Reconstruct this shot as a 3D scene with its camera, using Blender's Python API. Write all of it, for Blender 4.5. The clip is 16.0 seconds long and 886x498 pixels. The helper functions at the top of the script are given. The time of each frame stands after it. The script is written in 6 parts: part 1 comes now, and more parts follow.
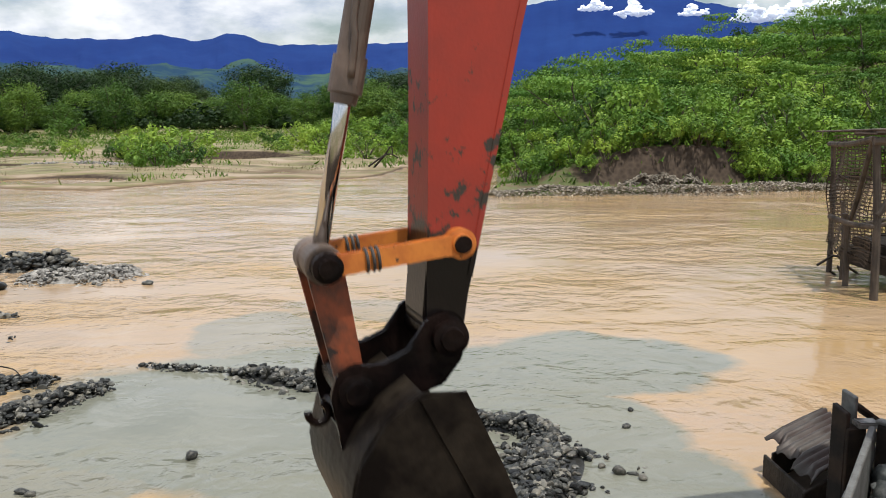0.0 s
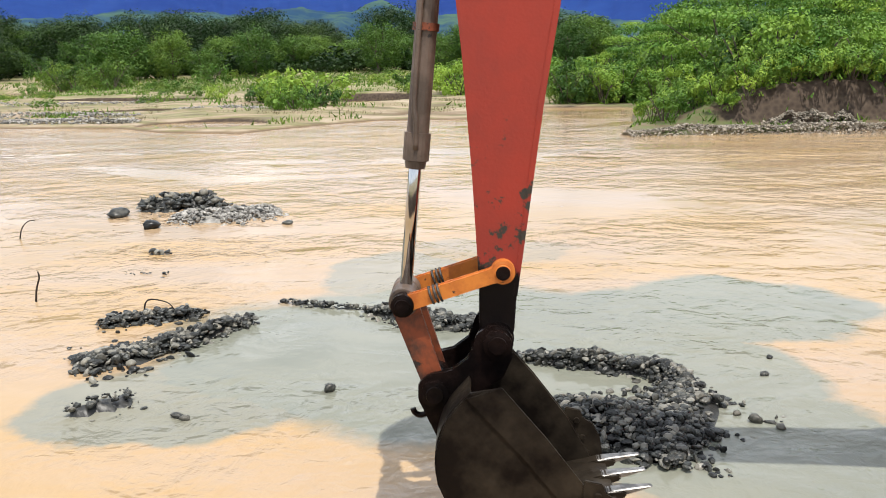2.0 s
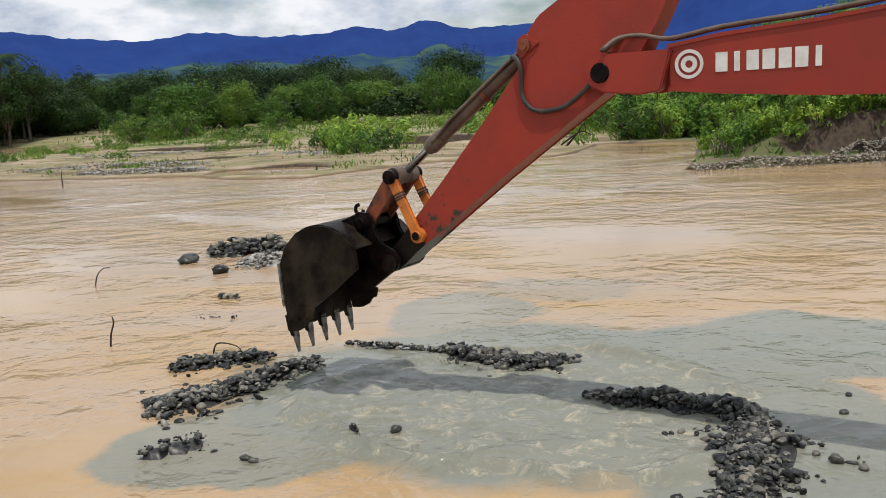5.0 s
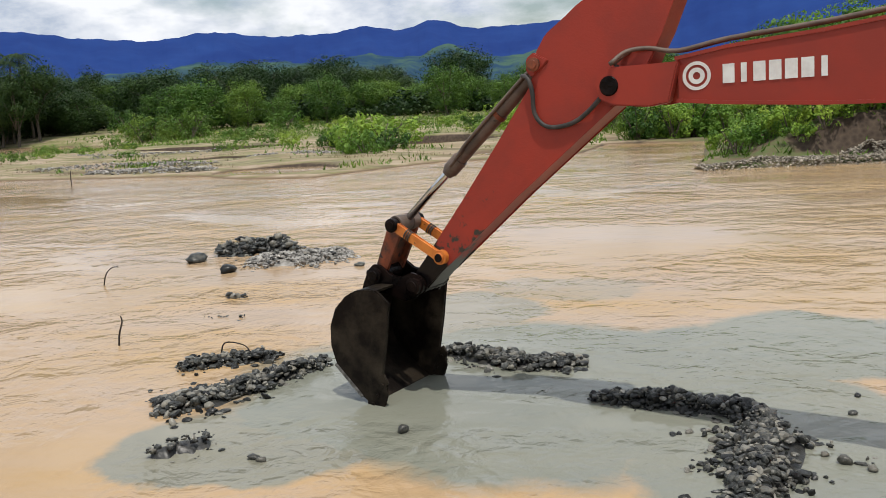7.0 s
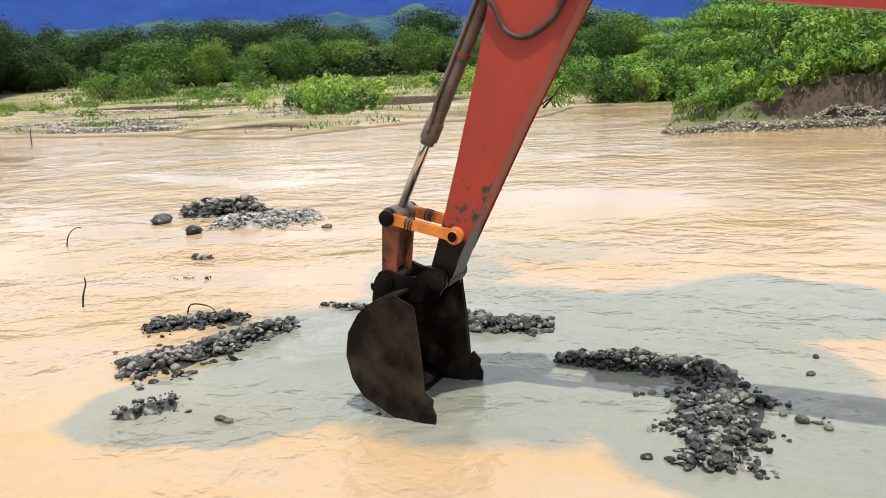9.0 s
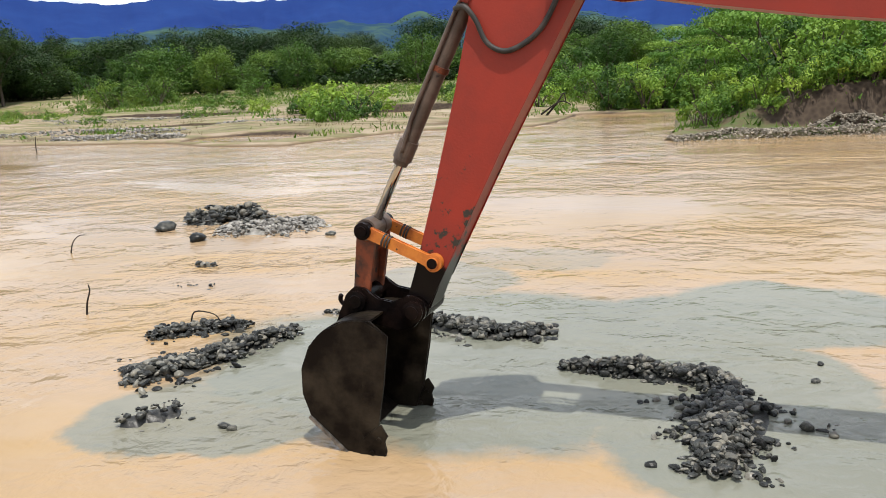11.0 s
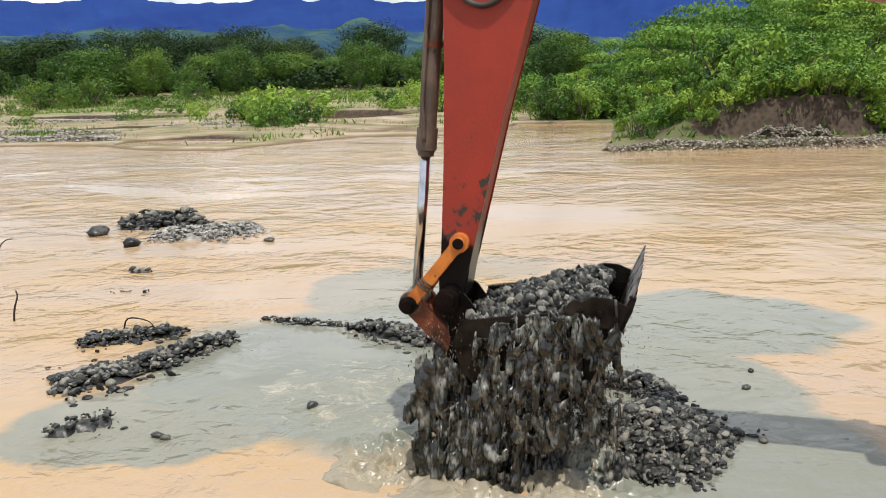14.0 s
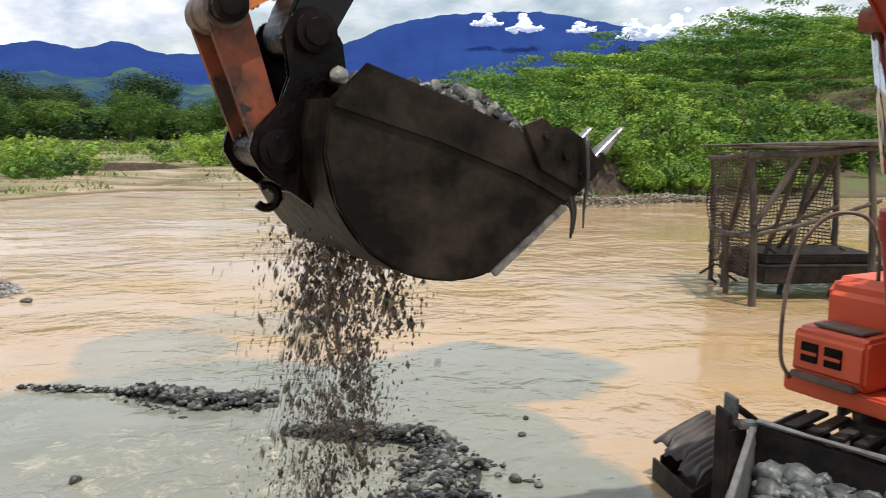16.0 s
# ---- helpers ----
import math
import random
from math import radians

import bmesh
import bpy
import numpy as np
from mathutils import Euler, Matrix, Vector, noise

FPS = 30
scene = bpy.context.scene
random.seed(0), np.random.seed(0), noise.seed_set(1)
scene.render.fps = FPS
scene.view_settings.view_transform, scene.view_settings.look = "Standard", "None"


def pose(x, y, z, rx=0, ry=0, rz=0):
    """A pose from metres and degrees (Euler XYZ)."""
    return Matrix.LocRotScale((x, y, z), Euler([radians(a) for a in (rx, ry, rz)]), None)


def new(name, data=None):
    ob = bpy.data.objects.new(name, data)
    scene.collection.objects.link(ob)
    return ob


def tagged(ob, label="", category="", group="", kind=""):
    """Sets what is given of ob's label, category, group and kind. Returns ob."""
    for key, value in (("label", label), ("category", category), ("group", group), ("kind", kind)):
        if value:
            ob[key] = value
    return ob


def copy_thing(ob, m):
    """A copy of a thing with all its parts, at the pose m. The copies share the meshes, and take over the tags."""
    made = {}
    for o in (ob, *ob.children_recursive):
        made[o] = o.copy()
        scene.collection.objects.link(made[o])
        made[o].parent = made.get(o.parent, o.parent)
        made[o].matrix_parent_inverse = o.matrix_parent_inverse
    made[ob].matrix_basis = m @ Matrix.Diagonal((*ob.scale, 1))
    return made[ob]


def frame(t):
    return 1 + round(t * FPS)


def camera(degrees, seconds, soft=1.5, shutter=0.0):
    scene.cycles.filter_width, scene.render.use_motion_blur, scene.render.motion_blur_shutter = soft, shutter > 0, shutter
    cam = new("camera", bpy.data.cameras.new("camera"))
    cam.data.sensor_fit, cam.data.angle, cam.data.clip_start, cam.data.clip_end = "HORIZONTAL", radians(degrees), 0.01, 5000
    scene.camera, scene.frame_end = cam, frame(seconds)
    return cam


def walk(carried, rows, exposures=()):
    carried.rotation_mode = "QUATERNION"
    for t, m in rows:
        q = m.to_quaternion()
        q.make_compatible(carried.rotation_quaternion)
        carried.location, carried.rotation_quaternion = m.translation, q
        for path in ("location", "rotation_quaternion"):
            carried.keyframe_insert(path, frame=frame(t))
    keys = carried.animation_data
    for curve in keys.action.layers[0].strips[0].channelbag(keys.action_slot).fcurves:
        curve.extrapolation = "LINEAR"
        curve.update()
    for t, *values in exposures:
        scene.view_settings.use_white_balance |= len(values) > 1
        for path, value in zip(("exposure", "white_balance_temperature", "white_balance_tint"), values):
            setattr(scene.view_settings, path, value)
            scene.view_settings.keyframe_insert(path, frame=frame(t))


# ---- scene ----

cam = camera(53.87, 16.0, soft=0.65, shutter=0.35)
PATH = [
    (0.0, pose(0, 0, 3.1, 81.30, 0.00, -0.00)),
    (0.5, pose(0, 0, 3.1, 80.13, -0.15, 1.38)),
    (1.0, pose(0, 0, 3.1, 78.30, -0.36, 1.98)),
    (1.5, pose(0, 0, 3.1, 77.86, 0.70, 5.63)),
    (2.0, pose(0, 0, 3.1, 77.53, 1.22, 8.52)),
    (2.5, pose(0, 0, 3.1, 77.26, 0.74, 7.98)),
    (3.0, pose(0, 0, 3.1, 77.85, 1.19, 8.77)),
    (3.5, pose(0, 0, 3.1, 78.77, 1.95, 9.45)),
    (4.0, pose(0, 0, 3.1, 79.57, 2.59, 10.69)),
    (4.5, pose(0, 0, 3.1, 80.25, 3.10, 11.91)),
    (7.0, pose(0, 0, 3.1, 80.30, 3.12, 12.88)),
    (7.5, pose(0, 0, 3.1, 79.38, 2.88, 12.19)),
    (8.0, pose(0, 0, 3.1, 78.61, 2.66, 11.66)),
    (8.5, pose(0, 0, 3.1, 77.69, 2.45, 10.83)),
    (11.0, pose(0, 0, 3.1, 78.21, 2.53, 11.08)),
    (11.5, pose(0, 0, 3.1, 78.24, 2.29, 10.54)),
    (12.0, pose(0, 0, 3.1, 78.09, 2.02, 9.89)),
    (12.5, pose(0, 0, 3.1, 77.89, 1.70, 9.23)),
    (13.0, pose(0, 0, 3.1, 77.85, 1.47, 8.50)),
    (13.5, pose(0, 0, 3.1, 78.12, 1.39, 7.99)),
    (14.0, pose(0, 0, 3.1, 78.56, 1.34, 7.30)),
    (14.5, pose(0, 0, 3.1, 79.14, 0.93, 5.64)),
    (15.0, pose(0, 0, 3.1, 79.75, -0.12, 0.95)),
    (15.5, pose(0, 0, 3.1, 81.14, -0.42, -2.52)),
    (16.0, pose(0, 0, 3.1, 82.13, -0.46, -6.84)),
]
EXPOSURE = [(0.0, -0.40), (0.5, -0.28), (1.0, 0.05), (1.5, 0.13), (2.0, 0.02), (2.5, 0.14), (3.0, -0.02), (3.5, -0.42), (4.0, -0.58), (4.5, -0.62), (7.0, -0.52), (7.5, -0.36),
            (8.0, -0.22), (8.5, 0.07), (11.0, -0.24), (11.5, -0.28), (12.0, -0.12), (12.5, -0.04), (13.2, 0.02), (13.6, -0.06), (14.0, -0.21), (14.5, -0.38), (15.0, -0.33), (16.0, -0.28)]
walk(cam, PATH, EXPOSURE)

# ---- world and sun ----
SUN_DIR = Vector((0.16, -0.30, 1.0)).normalized()      # towards the sun


def nodes_of(tree):
    def add(kind, **inputs):
        n = tree.nodes.new(kind)
        for key, value in inputs.items():
            n.inputs[key.replace("_", " ")].default_value = value
        return n
    return add


def make_world():
    w = bpy.data.worlds.new("sky")
    scene.world = w
    w.use_nodes = True
    t = w.node_tree
    t.nodes.clear()
    add = nodes_of(t)
    sky = add("ShaderNodeTexSky")
    sky.sky_type, sky.sun_disc = "NISHITA", False
    sky.sun_elevation = math.asin(SUN_DIR.z)
    sky.sun_rotation = math.atan2(SUN_DIR.x, SUN_DIR.y)
    sky.air_density, sky.dust_density = 1.2, 1.5
    co = add("ShaderNodeTexCoord")
    mp = add("ShaderNodeMapping")
    mp.inputs["Scale"].default_value = (1.0, 1.0, 2.2)
    big = add("ShaderNodeTexNoise", Scale=5.5, Detail=9.0, Roughness=0.56)
    cover = add("ShaderNodeValToRGB")
    cover.color_ramp.elements[0].position, cover.color_ramp.elements[1].position = 0.32, 0.52
    grey = add("ShaderNodeTexNoise", Scale=9.0, Detail=7.0, Roughness=0.6)
    tone = add("ShaderNodeValToRGB")
    tone.color_ramp.elements[0].position, tone.color_ramp.elements[1].position = 0.36, 0.60
    tone.color_ramp.elements[0].color = (4.9, 5.6, 6.8, 1)
    tone.color_ramp.elements[1].color = (9.6, 9.8, 10.2, 1)
    mix = add("ShaderNodeMix")
    mix.data_type = "RGBA"
    bg = add("ShaderNodeBackground", Strength=0.145)
    out = add("ShaderNodeOutputWorld")
    ln = t.links.new
    ln(co.outputs["Generated"], mp.inputs["Vector"])
    ln(mp.outputs["Vector"], big.inputs["Vector"])
    ln(mp.outputs["Vector"], grey.inputs["Vector"])
    ln(big.outputs["Fac"], cover.inputs["Fac"])
    ln(grey.outputs["Fac"], tone.inputs["Fac"])
    ln(cover.outputs["Color"], mix.inputs[0])
    ln(sky.outputs["Color"], mix.inputs[6])
    ln(tone.outputs["Color"], mix.inputs[7])
    ln(mix.outputs[2], bg.inputs["Color"])
    ln(bg.outputs["Background"], out.inputs["Surface"])


make_world()
sun = new("sun", bpy.data.lights.new("sun", "SUN"))
sun.data.energy, sun.data.angle, sun.data.color = 4.6, radians(0.6), (1.0, 0.95, 0.87)
sun.rotation_euler = SUN_DIR.to_track_quat("Z", "Y").to_euler()


# ---- materials ----
def material(name, base, rough=0.6, metal=0.0, second=None, scale=3.0, bump=0.0, bump_scale=30.0, amount=(0.42, 0.62),
             chips=None, chip_at=0.62, chip_scale=8.0, island=0.0, spec=0.5, rand=0.0, stretch=(1, 1, 1), pale=None):
    """A surface with two tones of noise, optional chips of a third colour, fine relief, and tone by piece."""
    m = bpy.data.materials.new(name)
    m.use_nodes = True
    t = m.node_tree
    add, ln = nodes_of(t), t.links.new
    p = t.nodes["Principled BSDF"]
    p.inputs["Roughness"].default_value, p.inputs["Metallic"].default_value = rough, metal
    p.inputs["Specular IOR Level"].default_value = spec
    co = add("ShaderNodeTexCoord")
    mp = add("ShaderNodeMapping")
    mp.inputs["Scale"].default_value = stretch
    ln(co.outputs["Object"], mp.inputs["Vector"])
    n1 = add("ShaderNodeTexNoise", Scale=scale, Detail=8.0, Roughness=0.62)
    ln(mp.outputs["Vector"], n1.inputs["Vector"])
    ramp = add("ShaderNodeValToRGB")
    e = ramp.color_ramp.elements
    e[0].position, e[1].position = amount
    e[0].color, e[1].color = (*base, 1), (*(second or [c * 0.72 for c in base]), 1)
    ln(n1.outputs["Fac"], ramp.inputs["Fac"])
    colour = ramp.outputs["Color"]
    if chips:
        n2 = add("ShaderNodeTexNoise", Scale=chip_scale, Detail=10.0, Roughness=0.7)
        ln(co.outputs["Object"], n2.inputs["Vector"])
        r2 = add("ShaderNodeValToRGB")
        r2.color_ramp.elements[0].position, r2.color_ramp.elements[1].position = chip_at, chip_at + 0.025
        ln(n2.outputs["Fac"], r2.inputs["Fac"])
        mx = add("ShaderNodeMix")
        mx.data_type = "RGBA"
        ln(r2.outputs["Color"], mx.inputs[0])
        ln(colour, mx.inputs[6])
        mx.inputs[7].default_value = (*chips, 1)
        colour = mx.outputs[2]
    if island or rand:
        src = add("ShaderNodeNewGeometry").outputs["Random Per Island"] if island else add("ShaderNodeObjectInfo").outputs["Random"]
        mr = add("ShaderNodeMapRange")
        k = island or rand
        mr.inputs["To Min"].default_value, mr.inputs["To Max"].default_value = 1 - k, 1 + k
        ln(src, mr.inputs["Value"])
        hv = add("ShaderNodeHueSaturation")
        ln(mr.outputs["Result"], hv.inputs["Value"])
        ln(colour, hv.inputs["Color"])
        colour = hv.outputs["Color"]
        if pale:
            # one piece in a few is a pale stone
            mul = add("ShaderNodeMath")
            mul.operation = "MULTIPLY"
            ln(src, mul.inputs[0])
            mul.inputs[1].default_value = 37.0
            fr = add("ShaderNodeMath")
            fr.operation = "FRACT"
            ln(mul.outputs[0], fr.inputs[0])
            pr = add("ShaderNodeMapRange")
            pr.inputs["From Min"].default_value, pr.inputs["From Max"].default_value = 0.62, 1.08
            ln(fr.outputs[0], pr.inputs["Value"])
            mx = add("ShaderNodeMix")
            mx.data_type = "RGBA"
            ln(pr.outputs["Result"], mx.inputs[0])
            ln(colour, mx.inputs[6])
            mx.inputs[7].default_value = (*pale, 1)
            colour = mx.outputs[2]
    ln(colour, p.inputs["Base Color"])
    if bump:
        n3 = add("ShaderNodeTexNoise", Scale=bump_scale, Detail=6.0)
        ln(mp.outputs["Vector"], n3.inputs["Vector"])
        b = add("ShaderNodeBump", Strength=bump, Distance=0.02)
        ln(n3.outputs["Fac"], b.inputs["Height"])
        ln(b.outputs["Normal"], p.inputs["Normal"])
    return m


def leaf_material(name, base, second, rand=0.25):
    m = material(name, base, 0.55, second=second, scale=0.6, island=rand, spec=0.25)
    p = m.node_tree.nodes["Principled BSDF"]
    src = p.inputs["Base Color"].links[0].from_socket
    add, ln = nodes_of(m.node_tree), m.node_tree.links.new
    info = add("ShaderNodeObjectInfo")
    each = add("ShaderNodeMapRange")
    each.inputs["To Min"].default_value, each.inputs["To Max"].default_value = 0.55, 1.4
    ln(info.outputs["Random"], each.inputs["Value"])
    hue = add("ShaderNodeMapRange")
    hue.inputs["To Min"].default_value, hue.inputs["To Max"].default_value = 0.515, 0.475
    ln(info.outputs["Random"], hue.inputs["Value"])
    hv = add("ShaderNodeHueSaturation")
    ln(each.outputs["Result"], hv.inputs["Value"])
    ln(hue.outputs["Result"], hv.inputs["Hue"])
    ln(src, hv.inputs["Color"])
    src = hv.outputs["Color"]
    ln(src, p.inputs["Base Color"])
    tr = add("ShaderNodeBsdfTranslucent")
    ln(src, tr.inputs["Color"])
    mx = add("ShaderNodeMixShader", Fac=0.2)
    ln(p.outputs[0], mx.inputs[1])
    ln(tr.outputs[0], mx.inputs[2])
    ln(mx.outputs[0], m.node_tree.nodes["Material Output"].inputs["Surface"])
    return m


RED = material("red_paint", (0.335, 0.040, 0.024), 0.42, second=(0.275, 0.038, 0.025), scale=1.6, bump=0.05, bump_scale=60, spec=0.3)
RED_WORN = material("worn_red_paint", (0.335, 0.040, 0.024), 0.45, second=(0.27, 0.038, 0.025), scale=2.2, bump=0.08, bump_scale=50, spec=0.3,
                    chips=(0.045, 0.040, 0.032), chip_at=0.66, chip_scale=5.0)
_t = RED_WORN.node_tree
_add, _ln = nodes_of(_t), _t.links.new
_co = _add("ShaderNodeTexCoord")
_sx = _add("ShaderNodeSeparateXYZ")
_ln(_co.outputs["Object"], _sx.inputs[0])
_rm = _add("ShaderNodeMapRange")
_rm.inputs["From Min"].default_value, _rm.inputs["From Max"].default_value = 1.1, 2.35
_rm.inputs["To Min"].default_value, _rm.inputs["To Max"].default_value = -0.03, 0.125
_ln(_sx.outputs["X"], _rm.inputs["Value"])
_r2 = [n for n in _t.nodes if n.bl_idname == "ShaderNodeValToRGB" and n.color_ramp.elements[0].position > 0.6][0]
_n2 = _r2.inputs["Fac"].links[0].from_socket
_sm = _add("ShaderNodeMath")
_ln(_n2, _sm.inputs[0])
_ln(_rm.outputs["Result"], _sm.inputs[1])
_ln(_sm.outputs[0], _r2.inputs["Fac"])
# black grease creeps up from the bucket end in uneven tongues
_gn = _add("ShaderNodeTexNoise", Scale=3.2, Detail=8.0, Roughness=0.65)
_gm = _add("ShaderNodeMapping")
_gm.inputs["Scale"].default_value = (0.5, 1.6, 1.6)
_ln(_co.outputs["Object"], _gm.inputs["Vector"])
_ln(_gm.outputs[0], _gn.inputs["Vector"])
_gx = _add("ShaderNodeMath")
_gx.operation = "MULTIPLY_ADD"
_ln(_gn.outputs["Fac"], _gx.inputs[0])
_gx.inputs[1].default_value = 0.75
_ln(_sx.outputs["X"], _gx.inputs[2])
_gr = _add("ShaderNodeMapRange")
_gr.inputs["From Min"].default_value, _gr.inputs["From Max"].default_value = 2.76, 2.80
_ln(_gx.outputs[0], _gr.inputs["Value"])
_gp = _t.nodes["Principled BSDF"]
_gc = _add("ShaderNodeMix")
_gc.data_type = "RGBA"
_ln(_gr.outputs["Result"], _gc.inputs[0])
_ln(_gp.inputs["Base Color"].links[0].from_socket, _gc.inputs[6])
_gc.inputs[7].default_value = (0.006, 0.004, 0.004, 1)
_ln(_gc.outputs[2], _gp.inputs["Base Color"])
_rr = _add("ShaderNodeMapRange")
_rr.inputs["To Min"].default_value, _rr.inputs["To Max"].default_value = 0.45, 0.28
_ln(_gr.outputs["Result"], _rr.inputs["Value"])
_ln(_rr.outputs["Result"], _gp.inputs["Roughness"])
HOUSE_RED = material("bright_orange_red_paint", (0.66, 0.095, 0.035), 0.4, second=(0.56, 0.085, 0.035), scale=1.8, bump=0.05, bump_scale=60)
ORANGE = material("orange_paint", (0.62, 0.20, 0.030), 0.5, second=(0.45, 0.12, 0.02), scale=6, chips=(0.05, 0.025, 0.015), chip_at=0.60, chip_scale=11, bump=0.1)
RUST = material("rusty_orange_steel", (0.24, 0.055, 0.018), 0.6, second=(0.06, 0.025, 0.015), scale=6, chips=(0.02, 0.013, 0.01), chip_at=0.6, bump=0.15)
GREASE = material("greasy_black_steel", (0.004, 0.003, 0.003), 0.26, second=(0.012, 0.007, 0.006), scale=5, bump=0.3, bump_scale=22, spec=0.10)
BUCKET = material("dark_bucket_steel", (0.008, 0.006, 0.005), 0.42, 0.1, second=(0.048, 0.038, 0.027), scale=2.6, bump=0.35, bump_scale=16, amount=(0.42, 0.72), spec=0.09)
WORN = material("worn_bright_steel", (0.30, 0.29, 0.28), 0.38, 0.7, second=(0.12, 0.115, 0.11), scale=14, bump=0.2)
CHROME = material("chrome_rod", (0.62, 0.64, 0.66), 0.12, 1.0, second=(0.5, 0.5, 0.5), scale=3)
BARREL = material("brown_grey_paint", (0.15, 0.105, 0.08), 0.5, second=(0.085, 0.06, 0.045), scale=5, bump=0.1, chips=(0.04, 0.03, 0.025), chip_at=0.64)
HOSE = material("rubber_hose", (0.025, 0.024, 0.022), 0.6, second=(0.06, 0.05, 0.045), scale=8)
WHITE = material("white_marking", (0.78, 0.77, 0.74), 0.5, second=(0.66, 0.63, 0.6), scale=8)
GLASS = material("dark_glass", (0.02, 0.025, 0.03), 0.05)
ROCK = material("wet_dark_gravel", (0.016, 0.017, 0.016), 0.36, second=(0.050, 0.052, 0.047), scale=14, bump=0.2, bump_scale=60, island=0.85, spec=0.35, pale=(0.30, 0.285, 0.24))
ROCK_DRY = material("grey_gravel", (0.17, 0.16, 0.145), 0.6, second=(0.33, 0.315, 0.285), scale=12, bump=0.2, bump_scale=50, island=0.5)
STONE = material("wet_cobble", (0.022, 0.024, 0.022), 0.36, second=(0.085, 0.082, 0.070), scale=3, bump=0.2, bump_scale=9, rand=0.85, spec=0.35, pale=(0.27, 0.25, 0.20))
MUD = material("dark_wet_silt", (0.022, 0.022, 0.020), 0.4, second=(0.045, 0.044, 0.040), scale=6, bump=0.4, bump_scale=25)
WOOD = material("weathered_wood", (0.095, 0.075, 0.058), 0.8, second=(0.035, 0.028, 0.022), scale=5, bump=0.3, bump_scale=30, stretch=(1, 1, 0.25))
WOOD_DARK = material("wet_dark_wood", (0.022, 0.018, 0.015), 0.6, second=(0.05, 0.04, 0.032), scale=5, bump=0.3, spec=0.15)
NET = material("brown_netting", (0.09, 0.06, 0.035), 0.8, second=(0.03, 0.022, 0.016), scale=3)
STEEL_DARK = material("rusty_dark_plate", (0.018, 0.016, 0.015), 0.5, 0.1, second=(0.045, 0.032, 0.025), scale=4, bump=0.25, bump_scale=18, spec=0.2)
PLANK = material("grey_wet_plank", (0.17, 0.175, 0.165), 0.5, second=(0.09, 0.09, 0.085), scale=5, bump=0.2)
SHEET = material("corrugated_sheet", (0.07, 0.062, 0.055), 0.55, 0.2, second=(0.05, 0.035, 0.03), scale=4, bump=0.1)
BARK = material("bark", (0.10, 0.08, 0.06), 0.9, second=(0.05, 0.04, 0.03), scale=3, bump=0.4)
LEAF_DARK = leaf_material("dark_tree_leaves", (0.015, 0.042, 0.008), (0.034, 0.074, 0.013), 0.14)
LEAF_MID = leaf_material("green_leaves", (0.050, 0.122, 0.016), (0.100, 0.190, 0.026), 0.14)
LEAF_LIGHT = leaf_material("bright_green_leaves", (0.110, 0.232, 0.026), (0.190, 0.315, 0.042), 0.14)
LEAF_FERN = leaf_material("feathery_green_leaves", (0.070, 0.180, 0.022), (0.130, 0.260, 0.034), 0.14)
LEAF_DEEP = leaf_material("deep_green_leaves", (0.032, 0.085, 0.012), (0.070, 0.140, 0.020), 0.14)
GRASS = leaf_material("grass_blades", (0.10, 0.21, 0.025), (0.18, 0.26, 0.05), 0.4)
DRY = leaf_material("dry_stalks", (0.16, 0.12, 0.06), (0.10, 0.08, 0.04), 0.3)


def mix_colour(t, fac, a, b):
    add, ln = nodes_of(t), t.links.new
    mx = add("ShaderNodeMix")
    mx.data_type = "RGBA"
    for i, v in ((0, fac), (6, a), (7, b)):
        if isinstance(v, (tuple, float, int)):
            mx.inputs[i].default_value = v
        else:
            ln(v, mx.inputs[i])
    return mx.outputs[2]


